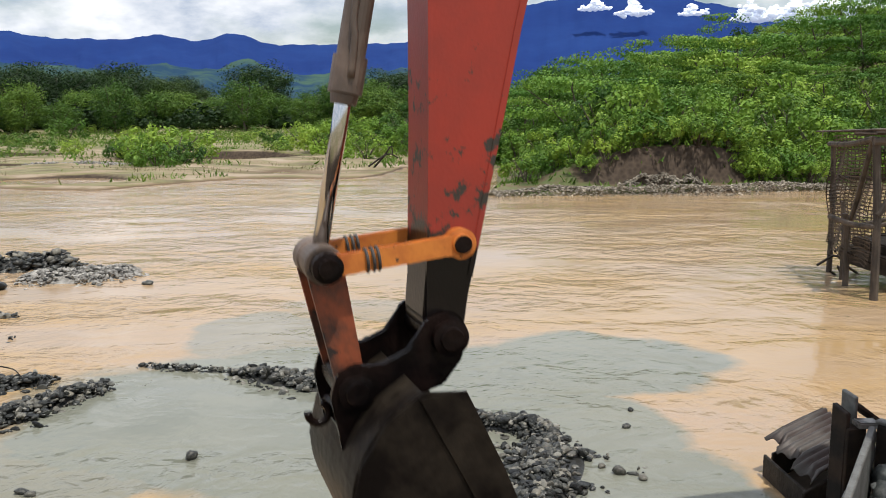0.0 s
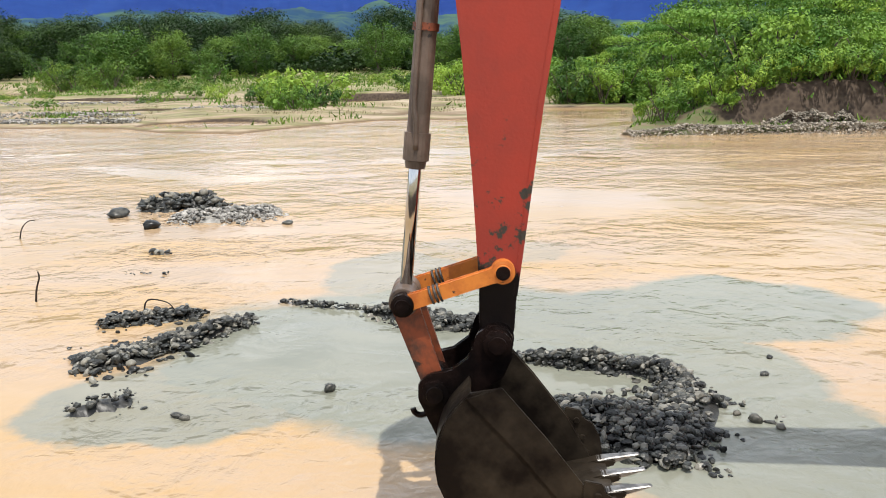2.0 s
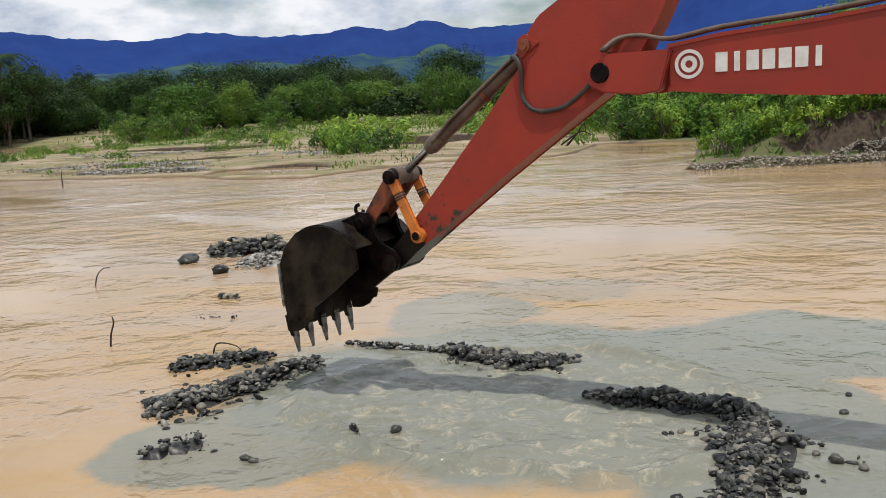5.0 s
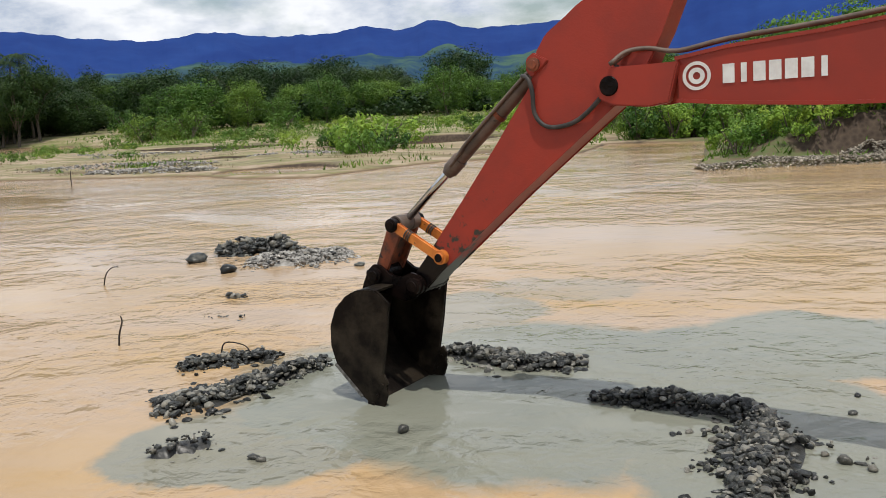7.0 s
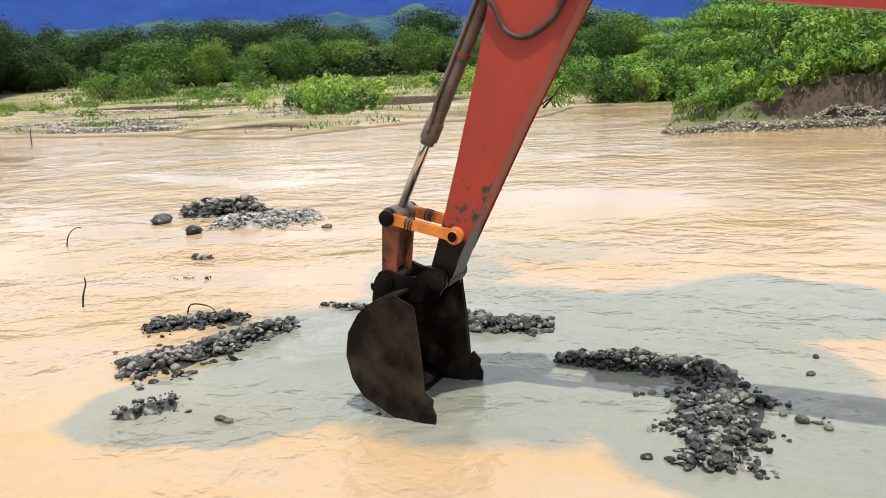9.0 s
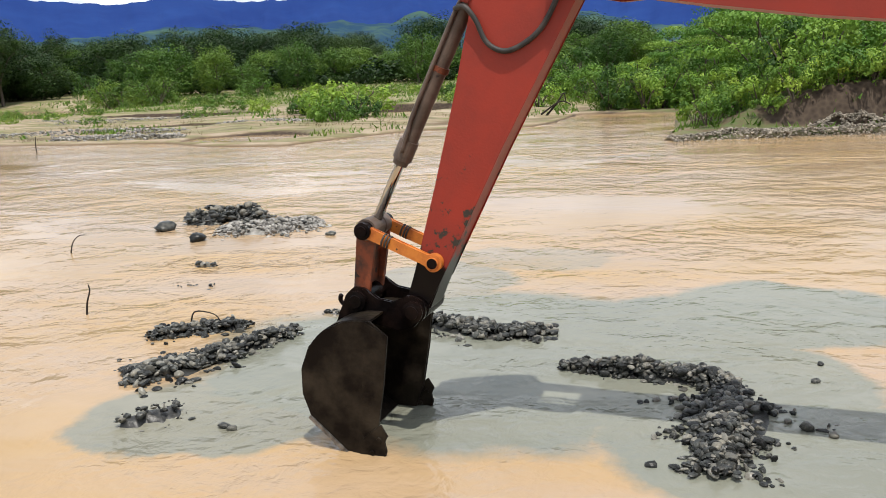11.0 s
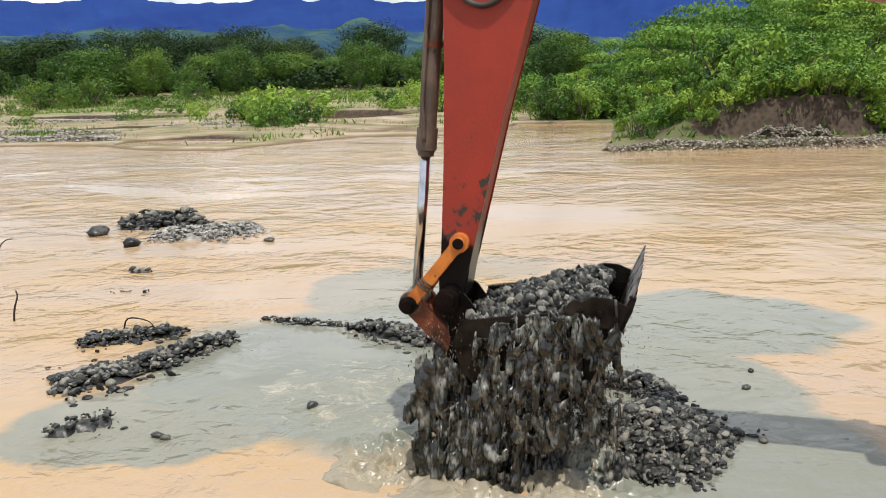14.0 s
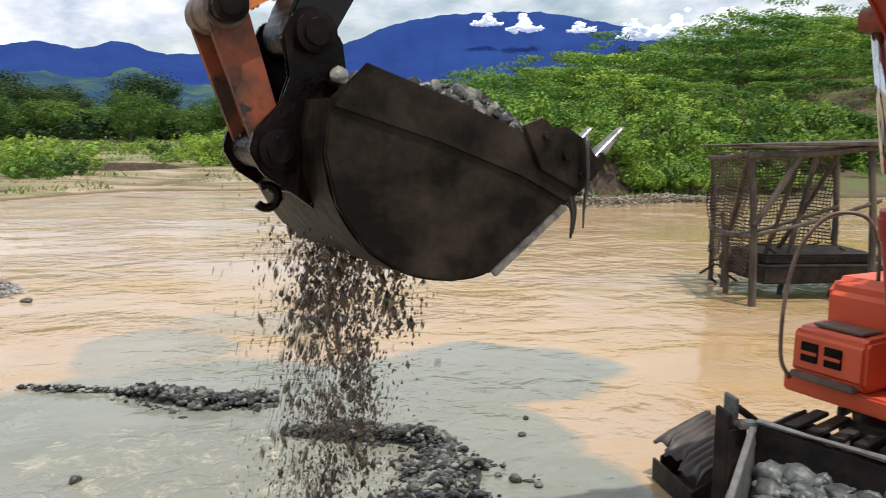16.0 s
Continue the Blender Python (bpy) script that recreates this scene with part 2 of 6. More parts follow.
def water_material(name, foam=False):
    """Silty river: tan, with a grey cloud of stirred silt where the bucket digs, under a rippled gloss."""
    m = bpy.data.materials.new(name)
    m.use_nodes = True
    t = m.node_tree
    add, ln = nodes_of(t), t.links.new
    p = t.nodes["Principled BSDF"]
    p.inputs["Roughness"].default_value, p.inputs["IOR"].default_value = (0.24 if foam else 0.07), 1.36
    geo = add("ShaderNodeNewGeometry")
    pos = geo.outputs["Position"]
    warp = add("ShaderNodeTexNoise", Scale=0.45, Detail=7.0, Roughness=0.6)
    ln(pos, warp.inputs["Vector"])
    off = add("ShaderNodeVectorMath")
    off.operation = "MULTIPLY_ADD"
    ln(warp.outputs["Color"], off.inputs[0])
    off.inputs[1].default_value, off.inputs[2].default_value = (2.2, 2.2, 0), (-1.1, -1.1, 0)
    sh = add("ShaderNodeVectorMath")
    ln(pos, sh.inputs[0])
    ln(off.outputs[0], sh.inputs[1])
    total = None
    for cx, cy, rx, ry, gain in ((-1.6, 9.2, 3.1, 2.5, 1.0), (1.7, 10.7, 2.0, 1.3, 1.0), (0.9, 8.3, 1.5, 2.0, 1.0), (1.4, 6.9, 1.6, 1.3, 1.0),
                                 (-2.6, 12.2, 1.2, 1.3, 0.75), (-1.3, 13.9, 1.5, 0.8, 0.45), (-3.7, 7.2, 1.5, 0.9, 0.9)):
        mp = add("ShaderNodeMapping")
        mp.inputs["Location"].default_value = (-cx / rx, -cy / ry, 0)
        mp.inputs["Scale"].default_value = (1 / rx, 1 / ry, 0)
        ln(sh.outputs[0], mp.inputs["Vector"])
        d = add("ShaderNodeVectorMath")
        d.operation = "LENGTH"
        ln(mp.outputs[0], d.inputs[0])
        r = add("ShaderNodeMapRange")
        r.inputs["From Min"].default_value, r.inputs["From Max"].default_value = 1.04, 0.88
        r.inputs["To Min"].default_value, r.inputs["To Max"].default_value = 0.0, gain
        ln(d.outputs["Value"], r.inputs["Value"])
        if total is None:
            total = r.outputs["Result"]
        else:
            mx = add("ShaderNodeMath")
            mx.operation = "MAXIMUM"
            ln(total, mx.inputs[0])
            ln(r.outputs["Result"], mx.inputs[1])
            total = mx.outputs[0]
    streak = add("ShaderNodeTexNoise", Scale=0.33, Detail=7.0, Roughness=0.62)
    ms = add("ShaderNodeMapping")
    ms.inputs["Scale"].default_value = (0.35, 1.0, 1.0)
    ln(pos, ms.inputs["Vector"])
    ln(ms.outputs[0], streak.inputs["Vector"])
    rs = add("ShaderNodeValToRGB")
    rs.color_ramp.elements[0].position, rs.color_ramp.elements[1].position = 0.35, 0.7
    rs.color_ramp.elements[0].color, rs.color_ramp.elements[1].color = (0.420, 0.275, 0.122, 1), (0.405, 0.306, 0.226, 1)
    ln(streak.outputs["Fac"], rs.inputs["Fac"])
    rg = add("ShaderNodeValToRGB")
    rg.color_ramp.elements[0].position, rg.color_ramp.elements[1].position = 0.35, 0.7
    rg.color_ramp.elements[0].color, rg.color_ramp.elements[1].color = (0.190, 0.200, 0.165, 1), (0.235, 0.232, 0.178, 1)
    ln(streak.outputs["Fac"], rg.inputs["Fac"])
    if foam:
        silt = add("ShaderNodeMath")
        silt.operation = "MAXIMUM"
        ln(total, silt.inputs[0])
        silt.inputs[1].default_value = 0.7
        total = silt.outputs[0]
    colour = mix_colour(t, total, rs.outputs["Color"], rg.outputs["Color"])
    if foam:
        fo = add("ShaderNodeTexNoise", Scale=3.6, Detail=11.0, Roughness=0.8, Distortion=0.9)
        ln(pos, fo.inputs["Vector"])
        fr = add("ShaderNodeValToRGB")
        fr.color_ramp.elements[0].position, fr.color_ramp.elements[1].position = 0.52, 0.70
        ln(fo.outputs["Fac"], fr.inputs["Fac"])
        colour = mix_colour(t, fr.outputs["Color"], colour, (0.50, 0.44, 0.32, 1))
    ln(colour, p.inputs["Base Color"])
    hs = None
    for scale, sx, gain in ((0.45, 0.8, 2.4), (1.3, 0.9, 1.2), (3.6, 1.0, 0.42), (9.0, 1.0, 0.13)):
        mw = add("ShaderNodeMapping")
        mw.inputs["Scale"].default_value = (sx, 1.0, 1.0)
        mw.inputs["Rotation"].default_value = (0, 0, radians(-9 + 7 * math.sin(scale * 5)))
        ln(pos, mw.inputs["Vector"])
        nw = add("ShaderNodeTexNoise", Scale=scale, Detail=3.0, Roughness=0.55, Distortion=0.6)
        ln(mw.outputs[0], nw.inputs["Vector"])
        g = add("ShaderNodeMath")
        g.operation = "MULTIPLY_ADD"
        ln(nw.outputs["Fac"], g.inputs[0])
        g.inputs[1].default_value = gain
        if hs is None:
            g.inputs[2].default_value = 0.0
        else:
            ln(hs, g.inputs[2])
        hs = g.outputs[0]
    # gusts and eddies: the ripples come and go over a few metres
    mg = add("ShaderNodeMapping")
    mg.inputs["Scale"].default_value = (0.45, 1.0, 1.0)
    ln(pos, mg.inputs["Vector"])
    gust = add("ShaderNodeTexNoise", Scale=0.30, Detail=5.0, Roughness=0.6, Distortion=0.8)
    ln(mg.outputs[0], gust.inputs["Vector"])
    gr = add("ShaderNodeMapRange")
    gr.inputs["From Min"].default_value, gr.inputs["From Max"].default_value = 0.40, 0.62
    gr.inputs["To Min"].default_value, gr.inputs["To Max"].default_value = 0.06, 1.0 if not foam else 1.3
    ln(gust.outputs["Fac"], gr.inputs["Value"])
    b = add("ShaderNodeBump", Distance=0.10)
    ln(gr.outputs["Result"], b.inputs["Strength"])
    ln(hs, b.inputs["Height"])
    ln(b.outputs["Normal"], p.inputs["Normal"])
    return m


WATER = water_material("silty_river_water")
CHURN = water_material("churned_silty_water", True)
SHEET_WATER = material("sheet_of_muddy_water", (0.020, 0.020, 0.016), 0.16, second=(0.23, 0.23, 0.20), scale=6, bump=0.5, bump_scale=12, amount=(0.50, 0.62), spec=0.6, stretch=(1.6, 1.6, 0.6))
SPRAY = material("falling_muddy_water", (0.15, 0.12, 0.085), 0.2, second=(0.05, 0.04, 0.03), scale=9, island=0.7, spec=0.7)


def ground_material():
    m = material("bank_soil", (0.30, 0.215, 0.13), 0.9, second=(0.43, 0.35, 0.25), scale=0.35, bump=0.4, bump_scale=8)
    t = m.node_tree
    add, ln = nodes_of(t), t.links.new
    p = t.nodes["Principled BSDF"]
    src = p.inputs["Base Color"].links[0].from_socket
    geo = add("ShaderNodeNewGeometry")
    n = add("ShaderNodeTexNoise", Scale=0.16, Detail=8.0, Roughness=0.65)
    ln(geo.outputs["Position"], n.inputs["Vector"])
    sep = add("ShaderNodeSeparateXYZ")
    ln(geo.outputs["Position"], sep.inputs[0])
    hi = add("ShaderNodeMapRange")
    hi.inputs["From Min"].default_value, hi.inputs["From Max"].default_value = 50.0, 88.0
    hi.inputs["To Min"].default_value, hi.inputs["To Max"].default_value = -0.10, 0.20
    ln(sep.outputs["Y"], hi.inputs["Value"])
    sm = add("ShaderNodeMath")
    ln(n.outputs["Fac"], sm.inputs[0])
    ln(hi.outputs["Result"], sm.inputs[1])
    r = add("ShaderNodeValToRGB")
    r.color_ramp.elements[0].position, r.color_ramp.elements[1].position = 0.46, 0.54
    ln(sm.outputs[0], r.inputs["Fac"])
    green = mix_colour(t, n.outputs["Fac"], (0.12, 0.21, 0.03, 1), (0.24, 0.26, 0.07, 1))
    c = mix_colour(t, r.outputs["Color"], src, green)
    # mottled mud, moss and rubble in long streaks over the flat shore
    sm2 = add("ShaderNodeMapping")
    sm2.inputs["Scale"].default_value = (0.4, 1.0, 1.0)
    ln(geo.outputs["Position"], sm2.inputs["Vector"])
    mo = add("ShaderNodeTexNoise", Scale=0.55, Detail=9.0, Roughness=0.72)
    ln(sm2.outputs[0], mo.inputs["Vector"])
    mr = add("ShaderNodeValToRGB")
    mr.color_ramp.elements[0].position, mr.color_ramp.elements[1].position = 0.40, 0.60
    mr.color_ramp.elements[0].color, mr.color_ramp.elements[1].color = (0.10, 0.085, 0.042, 1), (0.36, 0.29, 0.21, 1)
    for at, tone in ((0.47, (0.17, 0.17, 0.06, 1)), (0.53, (0.25, 0.185, 0.115, 1))):
        mr.color_ramp.elements.new(at).color = tone
    ln(mo.outputs["Fac"], mr.inputs["Fac"])
    c = mix_colour(t, 0.82, c, mr.outputs["Color"])
    # wet dark mud along the waterline
    wet = add("ShaderNodeMapRange")
    wet.inputs["From Min"].default_value, wet.inputs["From Max"].default_value = 0.10, 0.02
    ln(sep.outputs["Z"], wet.inputs["Value"])
    c = mix_colour(t, wet.outputs["Result"], c, (0.13, 0.085, 0.045, 1))
    # brown earth and weeds on the bank to the right
    ex = add("ShaderNodeMapRange")
    ex.inputs["From Min"].default_value, ex.inputs["From Max"].default_value = 0.5, 3.5
    ln(sep.outputs["X"], ex.inputs["Value"])
    ey = add("ShaderNodeMapRange")
    ey.inputs["From Min"].default_value, ey.inputs["From Max"].default_value = 29.0, 32.0
    ln(sep.outputs["Y"], ey.inputs["Value"])
    exy = add("ShaderNodeMath")
    exy.operation = "MULTIPLY"
    ln(ex.outputs["Result"], exy.inputs[0])
    ln(ey.outputs["Result"], exy.inputs[1])
    weeds = add("ShaderNodeTexNoise", Scale=0.9, Detail=8.0, Roughness=0.7)
    ln(geo.outputs["Position"], weeds.inputs["Vector"])
    wr = add("ShaderNodeValToRGB")
    wr.color_ramp.elements[0].position, wr.color_ramp.elements[1].position = 0.42, 0.58
    wr.color_ramp.elements[0].color, wr.color_ramp.elements[1].color = (0.11, 0.072, 0.043, 1), (0.085, 0.11, 0.032, 1)
    ln(weeds.outputs["Fac"], wr.inputs["Fac"])
    c = mix_colour(t, exy.outputs[0], c, wr.outputs["Color"])
    # gravel in the cut face of the bank
    nz = add("ShaderNodeSeparateXYZ")
    ln(geo.outputs["Normal"], nz.inputs[0])
    st = add("ShaderNodeMapRange")
    st.inputs["From Min"].default_value, st.inputs["From Max"].default_value = 0.93, 0.80
    ln(nz.outputs["Z"], st.inputs["Value"])
    gv = add("ShaderNodeTexVoronoi", Scale=5.0)
    ln(geo.outputs["Position"], gv.inputs["Vector"])
    gr = mix_colour(t, gv.outputs["Distance"], (0.028, 0.017, 0.010, 1), (0.085, 0.060, 0.040, 1))
    c = mix_colour(t, st.outputs["Result"], c, gr)
    ln(c, p.inputs["Base Color"])
    return m


GROUND = ground_material()


# ---- mesh helpers ----
def mesh_of(name, verts, faces, mat, smooth=False):
    me = bpy.data.meshes.new(name)
    me.from_pydata([tuple(v) for v in verts], [], [tuple(f) for f in faces])
    if mat:
        me.materials.append(mat)
    if smooth:
        me.polygons.foreach_set("use_smooth", [True] * len(me.polygons))
    me.update()
    return me


def mesh_bm(name, bm, mat, smooth=False):
    bmesh.ops.recalc_face_normals(bm, faces=bm.faces)
    me = bpy.data.meshes.new(name)
    bm.to_mesh(me)
    bm.free()
    me.materials.append(mat)
    if smooth:
        me.polygons.foreach_set("use_smooth", [True] * len(me.polygons))
    return me


def part(name, bm, mat, parent, label="", m=None, smooth=False):
    data = mesh_bm(name, bm, mat, smooth) if isinstance(bm, bmesh.types.BMesh) else bm
    ob = new(name, data)
    ob.parent = parent
    if m is not None:
        ob.matrix_basis = m
    return tagged(ob, label)


def thing(name, data, label, category, m=None, group="", kind=""):
    ob = new(name, data)
    if m is not None:
        ob.matrix_basis = m
    return tagged(ob, label, category, group, kind)


def extrude(points, z0, z1, bevel=0.012, bm=None):
    """A plate with the outline points in x, y, from z0 to z1."""
    b = bmesh.new()
    lo = [b.verts.new((x, y, z0)) for x, y in points]
    hi = [b.verts.new((x, y, z1)) for x, y in points]
    n = len(points)
    b.faces.new(lo[::-1])
    b.faces.new(hi)
    for i in range(n):
        b.faces.new((lo[i], lo[(i + 1) % n], hi[(i + 1) % n], hi[i]))
    if bevel:
        bmesh.ops.bevel(b, geom=list(b.edges), offset=bevel, segments=2, affect="EDGES", clamp_overlap=True)
    return join(bm, b)


def join(bm, b):
    if bm is None:
        return b
    me = bpy.data.meshes.new("tmp")
    b.to_mesh(me)
    b.free()
    bm.from_mesh(me)
    bpy.data.meshes.remove(me)
    return bm


def box(x0, x1, y0, y1, z0, z1, bevel=0.01, bm=None):
    return extrude([(x0, y0), (x1, y0), (x1, y1), (x0, y1)], z0, z1, bevel, bm)


def lathe(rings, axis="z", seg=24, bm=None, centre=(0, 0, 0)):
    """rings: (radius, height) pairs turned about an axis; closed at both ends."""
    b = bmesh.new()
    loops = []
    for r, h in rings:
        loop = []
        for k in range(seg):
            a = 2 * math.pi * k / seg
            c, s = r * math.cos(a), r * math.sin(a)
            v = {"z": (c, s, h), "x": (h, c, s), "y": (s, h, c)}[axis]
            loop.append(b.verts.new([v[i] + centre[i] for i in range(3)]))
        loops.append(loop)
    for a, c in zip(loops, loops[1:]):
        for k in range(seg):
            b.faces.new((a[k], a[(k + 1) % seg], c[(k + 1) % seg], c[k]))
    b.faces.new(loops[0][::-1])
    b.faces.new(loops[-1])
    return join(bm, b)


def tube(points, radius, seg=8, bm=None, taper=1.0):
    b = bmesh.new()
    pts = [Vector(p) for p in points]
    loops = []
    for i, p in enumerate(pts):
        d = (pts[min(i + 1, len(pts) - 1)] - pts[max(i - 1, 0)]).normalized()
        u = d.orthogonal().normalized() if i == 0 else (loops[-1][1] - d * loops[-1][1].dot(d)).normalized()
        w = d.cross(u)
        r = radius * (1 + (taper - 1) * i / max(1, len(pts) - 1))
        loops.append(([b.verts.new(p + r * (math.cos(2 * math.pi * k / seg) * u + math.sin(2 * math.pi * k / seg) * w)) for k in range(seg)], u))
    for (a, _), (c, _) in zip(loops, loops[1:]):
        for k in range(seg):
            b.faces.new((a[k], a[(k + 1) % seg], c[(k + 1) % seg], c[k]))
    b.faces.new(loops[0][0][::-1])
    b.faces.new(loops[-1][0])
    return join(bm, b)


def smooth_path(points, n=6):
    """Catmull-Rom through the points."""
    p = [Vector(q) for q in points]
    p = [2 * p[0] - p[1], *p, 2 * p[-1] - p[-2]]
    out = []
    for i in range(1, len(p) - 2):
        for k in range(n):
            s = k / n
            out.append(0.5 * (2 * p[i] + (p[i + 1] - p[i - 1]) * s + (2 * p[i - 1] - 5 * p[i] + 4 * p[i + 1] - p[i + 2]) * s * s
                              + (3 * p[i] - p[i - 1] - 3 * p[i + 1] + p[i + 2]) * s ** 3))
    return out + [p[-2]]


def ico(sub=1):
    b = bmesh.new()
    bmesh.ops.create_icosphere(b, subdivisions=sub, radius=1.0)
    v = np.array([x.co[:] for x in b.verts])
    b.verts.index_update()
    fc = np.array([[q.index for q in x.verts] for x in b.faces])
    b.free()
    return v, fc


ICO1, ICO2 = ico(1), ico(2)


def stones(places, sizes, rng, base=ICO1, flat=0.62, rough=0.11):
    """One set of verts and faces with a stone of its own shape at every place."""
    bv, bf = base
    vs, fs = [], []
    for i, (p, s) in enumerate(zip(places, sizes)):
        q = rng.normal(size=(3, 3))
        u, _, _ = np.linalg.svd(q)
        stretch = s * np.array([1.0, rng.uniform(0.55, 1.0), rng.uniform(0.3, flat)])
        v = bv * (1 + rng.uniform(-0.28, 0.28, (len(bv), 1))) if len(bv) < 20 else bv * (1 + 0.16 * np.sin(bv @ rng.normal(size=(3, 2)) * 1.6 + rng.uniform(0, 6.28, 2)).sum(1)[:, None] + rng.uniform(-rough, rough, (len(bv), 1)))
        tilt = u if rng.random() < 0.4 else np.array([[math.cos(a := rng.uniform(0, 6.28)), -math.sin(a), 0], [math.sin(a), math.cos(a), 0], [0, 0, 1.0]])
        vs.append((v * stretch) @ tilt.T + p)
        fs.append(bf + i * len(bv))
    return np.concatenate(vs), np.concatenate(fs)


# ---- ground, water, distance ----
def fbm(x, y, scale, seed=0.0, octaves=4):
    """Smooth noise about 0, for arrays."""
    out = np.zeros(np.broadcast(x, y).shape)
    amp, total = 1.0, 0.0
    for k in range(octaves):
        f = 2 ** k / scale
        a = 1.3 * k + seed
        out += amp * (np.sin(x * f * 1.7 + 1.9 * np.sin(y * f * 1.1 + a) + a) * np.cos(y * f * 1.5 + 1.7 * np.sin(x * f * 0.9 - a) + 2.1 * a))
        total += amp
        amp *= 0.55
    return out / total


def ramp(v, a, b):
    s = np.clip((v - a) / (b - a), 0, 1)
    return s * s * (3 - 2 * s)


def height(x, y):
    """The ground: river bed, the flood plain beyond, the cut bank and its hill, the near bank under the camera and the digger."""
    x, y = np.asarray(x, float), np.asarray(y, float)
    n = fbm(x, y, 9.0)
    n2 = fbm(x, y, 2.2, 3.0)
    # flood plain beyond the river
    shore = np.interp(x, (-60, -30, -22, -18.5, -14.5, -12.8, -10, -4.2, -3.2, -2.2, 9), (43, 41, 39.6, 37.0, 36.4, 39.4, 43.2, 43.6, 46, 52.5, 51.5)) + 0.35 * n + 0.25 * n2
    d = y - shore
    plain = -0.5 + 0.62 * ramp(d, -1.6, 0.7) + 0.38 * ramp(d, 4, 26) + 1.25 * ramp(d, 26, 100) + 0.17 * n * ramp(d, 0, 6) + 0.05 * n2 * ramp(d, 0, 4)
    for cx, cy, rx, ry in ((-14.5, 60.0, 4.6, 4.2), (-84, 80, 36, 17), (-18.2, 41.2, 3.3, 2.6), (-33, 62, 7, 1.2), (-27, 52, 4, 0.8)):
        q = ((x - cx) / rx) ** 2 + ((y - cy - 0.03 * (x - cx)) / ry) ** 2 + 0.35 * n
        plain -= (1.7 if cy > 58 else 0.85) * (1 - ramp(q, 0.6, 1.15))
    # cut bank and hill to the right
    front = y - (33.9 + 0.45 * n2 + 0.4 * n + 0.22 * np.clip(x - 4, 0, 30))
    side = (x - (1.2 + 0.10 * (y - 33))) + 0.7 * n
    back = np.where(x < 9, 45.0 + 0.6 * n2 - y, 99.0) + 40 * ramp(x, 8, 11)
    e = np.minimum(np.minimum(front, side), back)
    cliff = ramp(x, 4.6, 8.2) * (1 - ramp(x, 11.5, 14.5))
    bank = -0.5 + 0.75 * ramp(e, -0.8, 0.9) + (0.45 + 1.15 * cliff) * ramp(e, 1.3 + 0.35 * n2 * cliff, 3.4 - 1.7 * cliff + 0.35 * n2 * cliff) + 0.20 * n2 * ramp(e, 0, 1.5)
    far = np.hypot(x, y)
    az = np.degrees(np.arctan2(x, y))
    hill = ramp(az, 1.5, 15) * ramp(far, 46, 92) * (3.0 + 5.0 * ramp(az, 10, 27)) * (1 + 0.12 * n)
    bank = bank + hill * ramp(e, 1.0, 9.0)
    z = np.maximum(plain + hill * ramp(d, 2, 14), bank)
    z += ramp(far, 180, 900) * (6 + 8 * ramp(-az, 0, 30))
    # near bank: under the digger and up to where the camera stands
    pad = ramp(x, 2.5 - 0.3 * n2, 3.4) * (1 - ramp(y, 6.9, 8.3)) * (1 + 0 * y)
    z = np.maximum(z, -0.5 + 0.93 * pad)
    near = 1 - ramp(y - 0.75 * np.clip(x, 0, 4), 0.9, 3.6)
    z = np.maximum(z, -0.5 + 1.95 * near)
    return z + 0.02 * n2


def spaced(n, near, far, power=3.0):
    s = np.linspace(-1, 1, n)
    return near * s + (far - near) * np.sign(s) * np.abs(s) ** power


def build_ground():
    gx = np.concatenate([-np.geomspace(4600, 62, 46), np.linspace(-60, 40, 300), np.geomspace(42, 4600, 50)])
    gy = np.concatenate([-np.geomspace(4000, 30, 16)[:-1], np.linspace(-28, 28, 90), np.linspace(28.25, 70, 190), np.geomspace(70.6, 4600, 110)])
    X, Y = np.meshgrid(gx, gy)
    Z = height(X, Y)
    v = np.stack([X.ravel(), Y.ravel(), Z.ravel()], 1)
    nx = len(gx)
    i, j = np.meshgrid(np.arange(nx - 1), np.arange(len(gy) - 1))
    k = (j * nx + i).ravel()
    faces = np.stack([k, k + 1, k + nx + 1, k + nx], 1)
    thing("ground", mesh_of("ground", v, faces, GROUND, True), "sandy river bank and green flood plain with gravel", "ground", kind="structure")
    w = mesh_of("water", [(-4500, -3900, 0), (4500, -3900, 0), (4500, 140, 0), (-4500, 140, 0)], [(0, 1, 2, 3)], WATER)
    thing("water", w, "muddy tan river with a grey silt cloud", "river", kind="structure")


build_ground()

# the blue of distance haze is painted into both base colours
MOUNTAIN = material("forest_with_painted_blue_haze", (0.012, 0.034, 0.150), 0.95, second=(0.017, 0.048, 0.185), scale=0.0035, amount=(0.38, 0.68), spec=0.05)
FOOTHILL = material("green_foothill_painted_haze", (0.018, 0.050, 0.095), 0.95, second=(0.058, 0.108, 0.080), scale=0.010, amount=(0.45, 0.62), spec=0.05)


def ridge_height(az, base, bumps, rough, seed):
    e = np.full_like(az, base)
    for c, w, h in bumps:
        e = e + h * np.exp(-((az - c) / w) ** 2)
    return e + rough * fbm(az, az * 0 + seed, 2.2, seed, 6) + 0.45 * rough * fbm(az, az * 0 + seed, 0.55, seed + 4, 4)


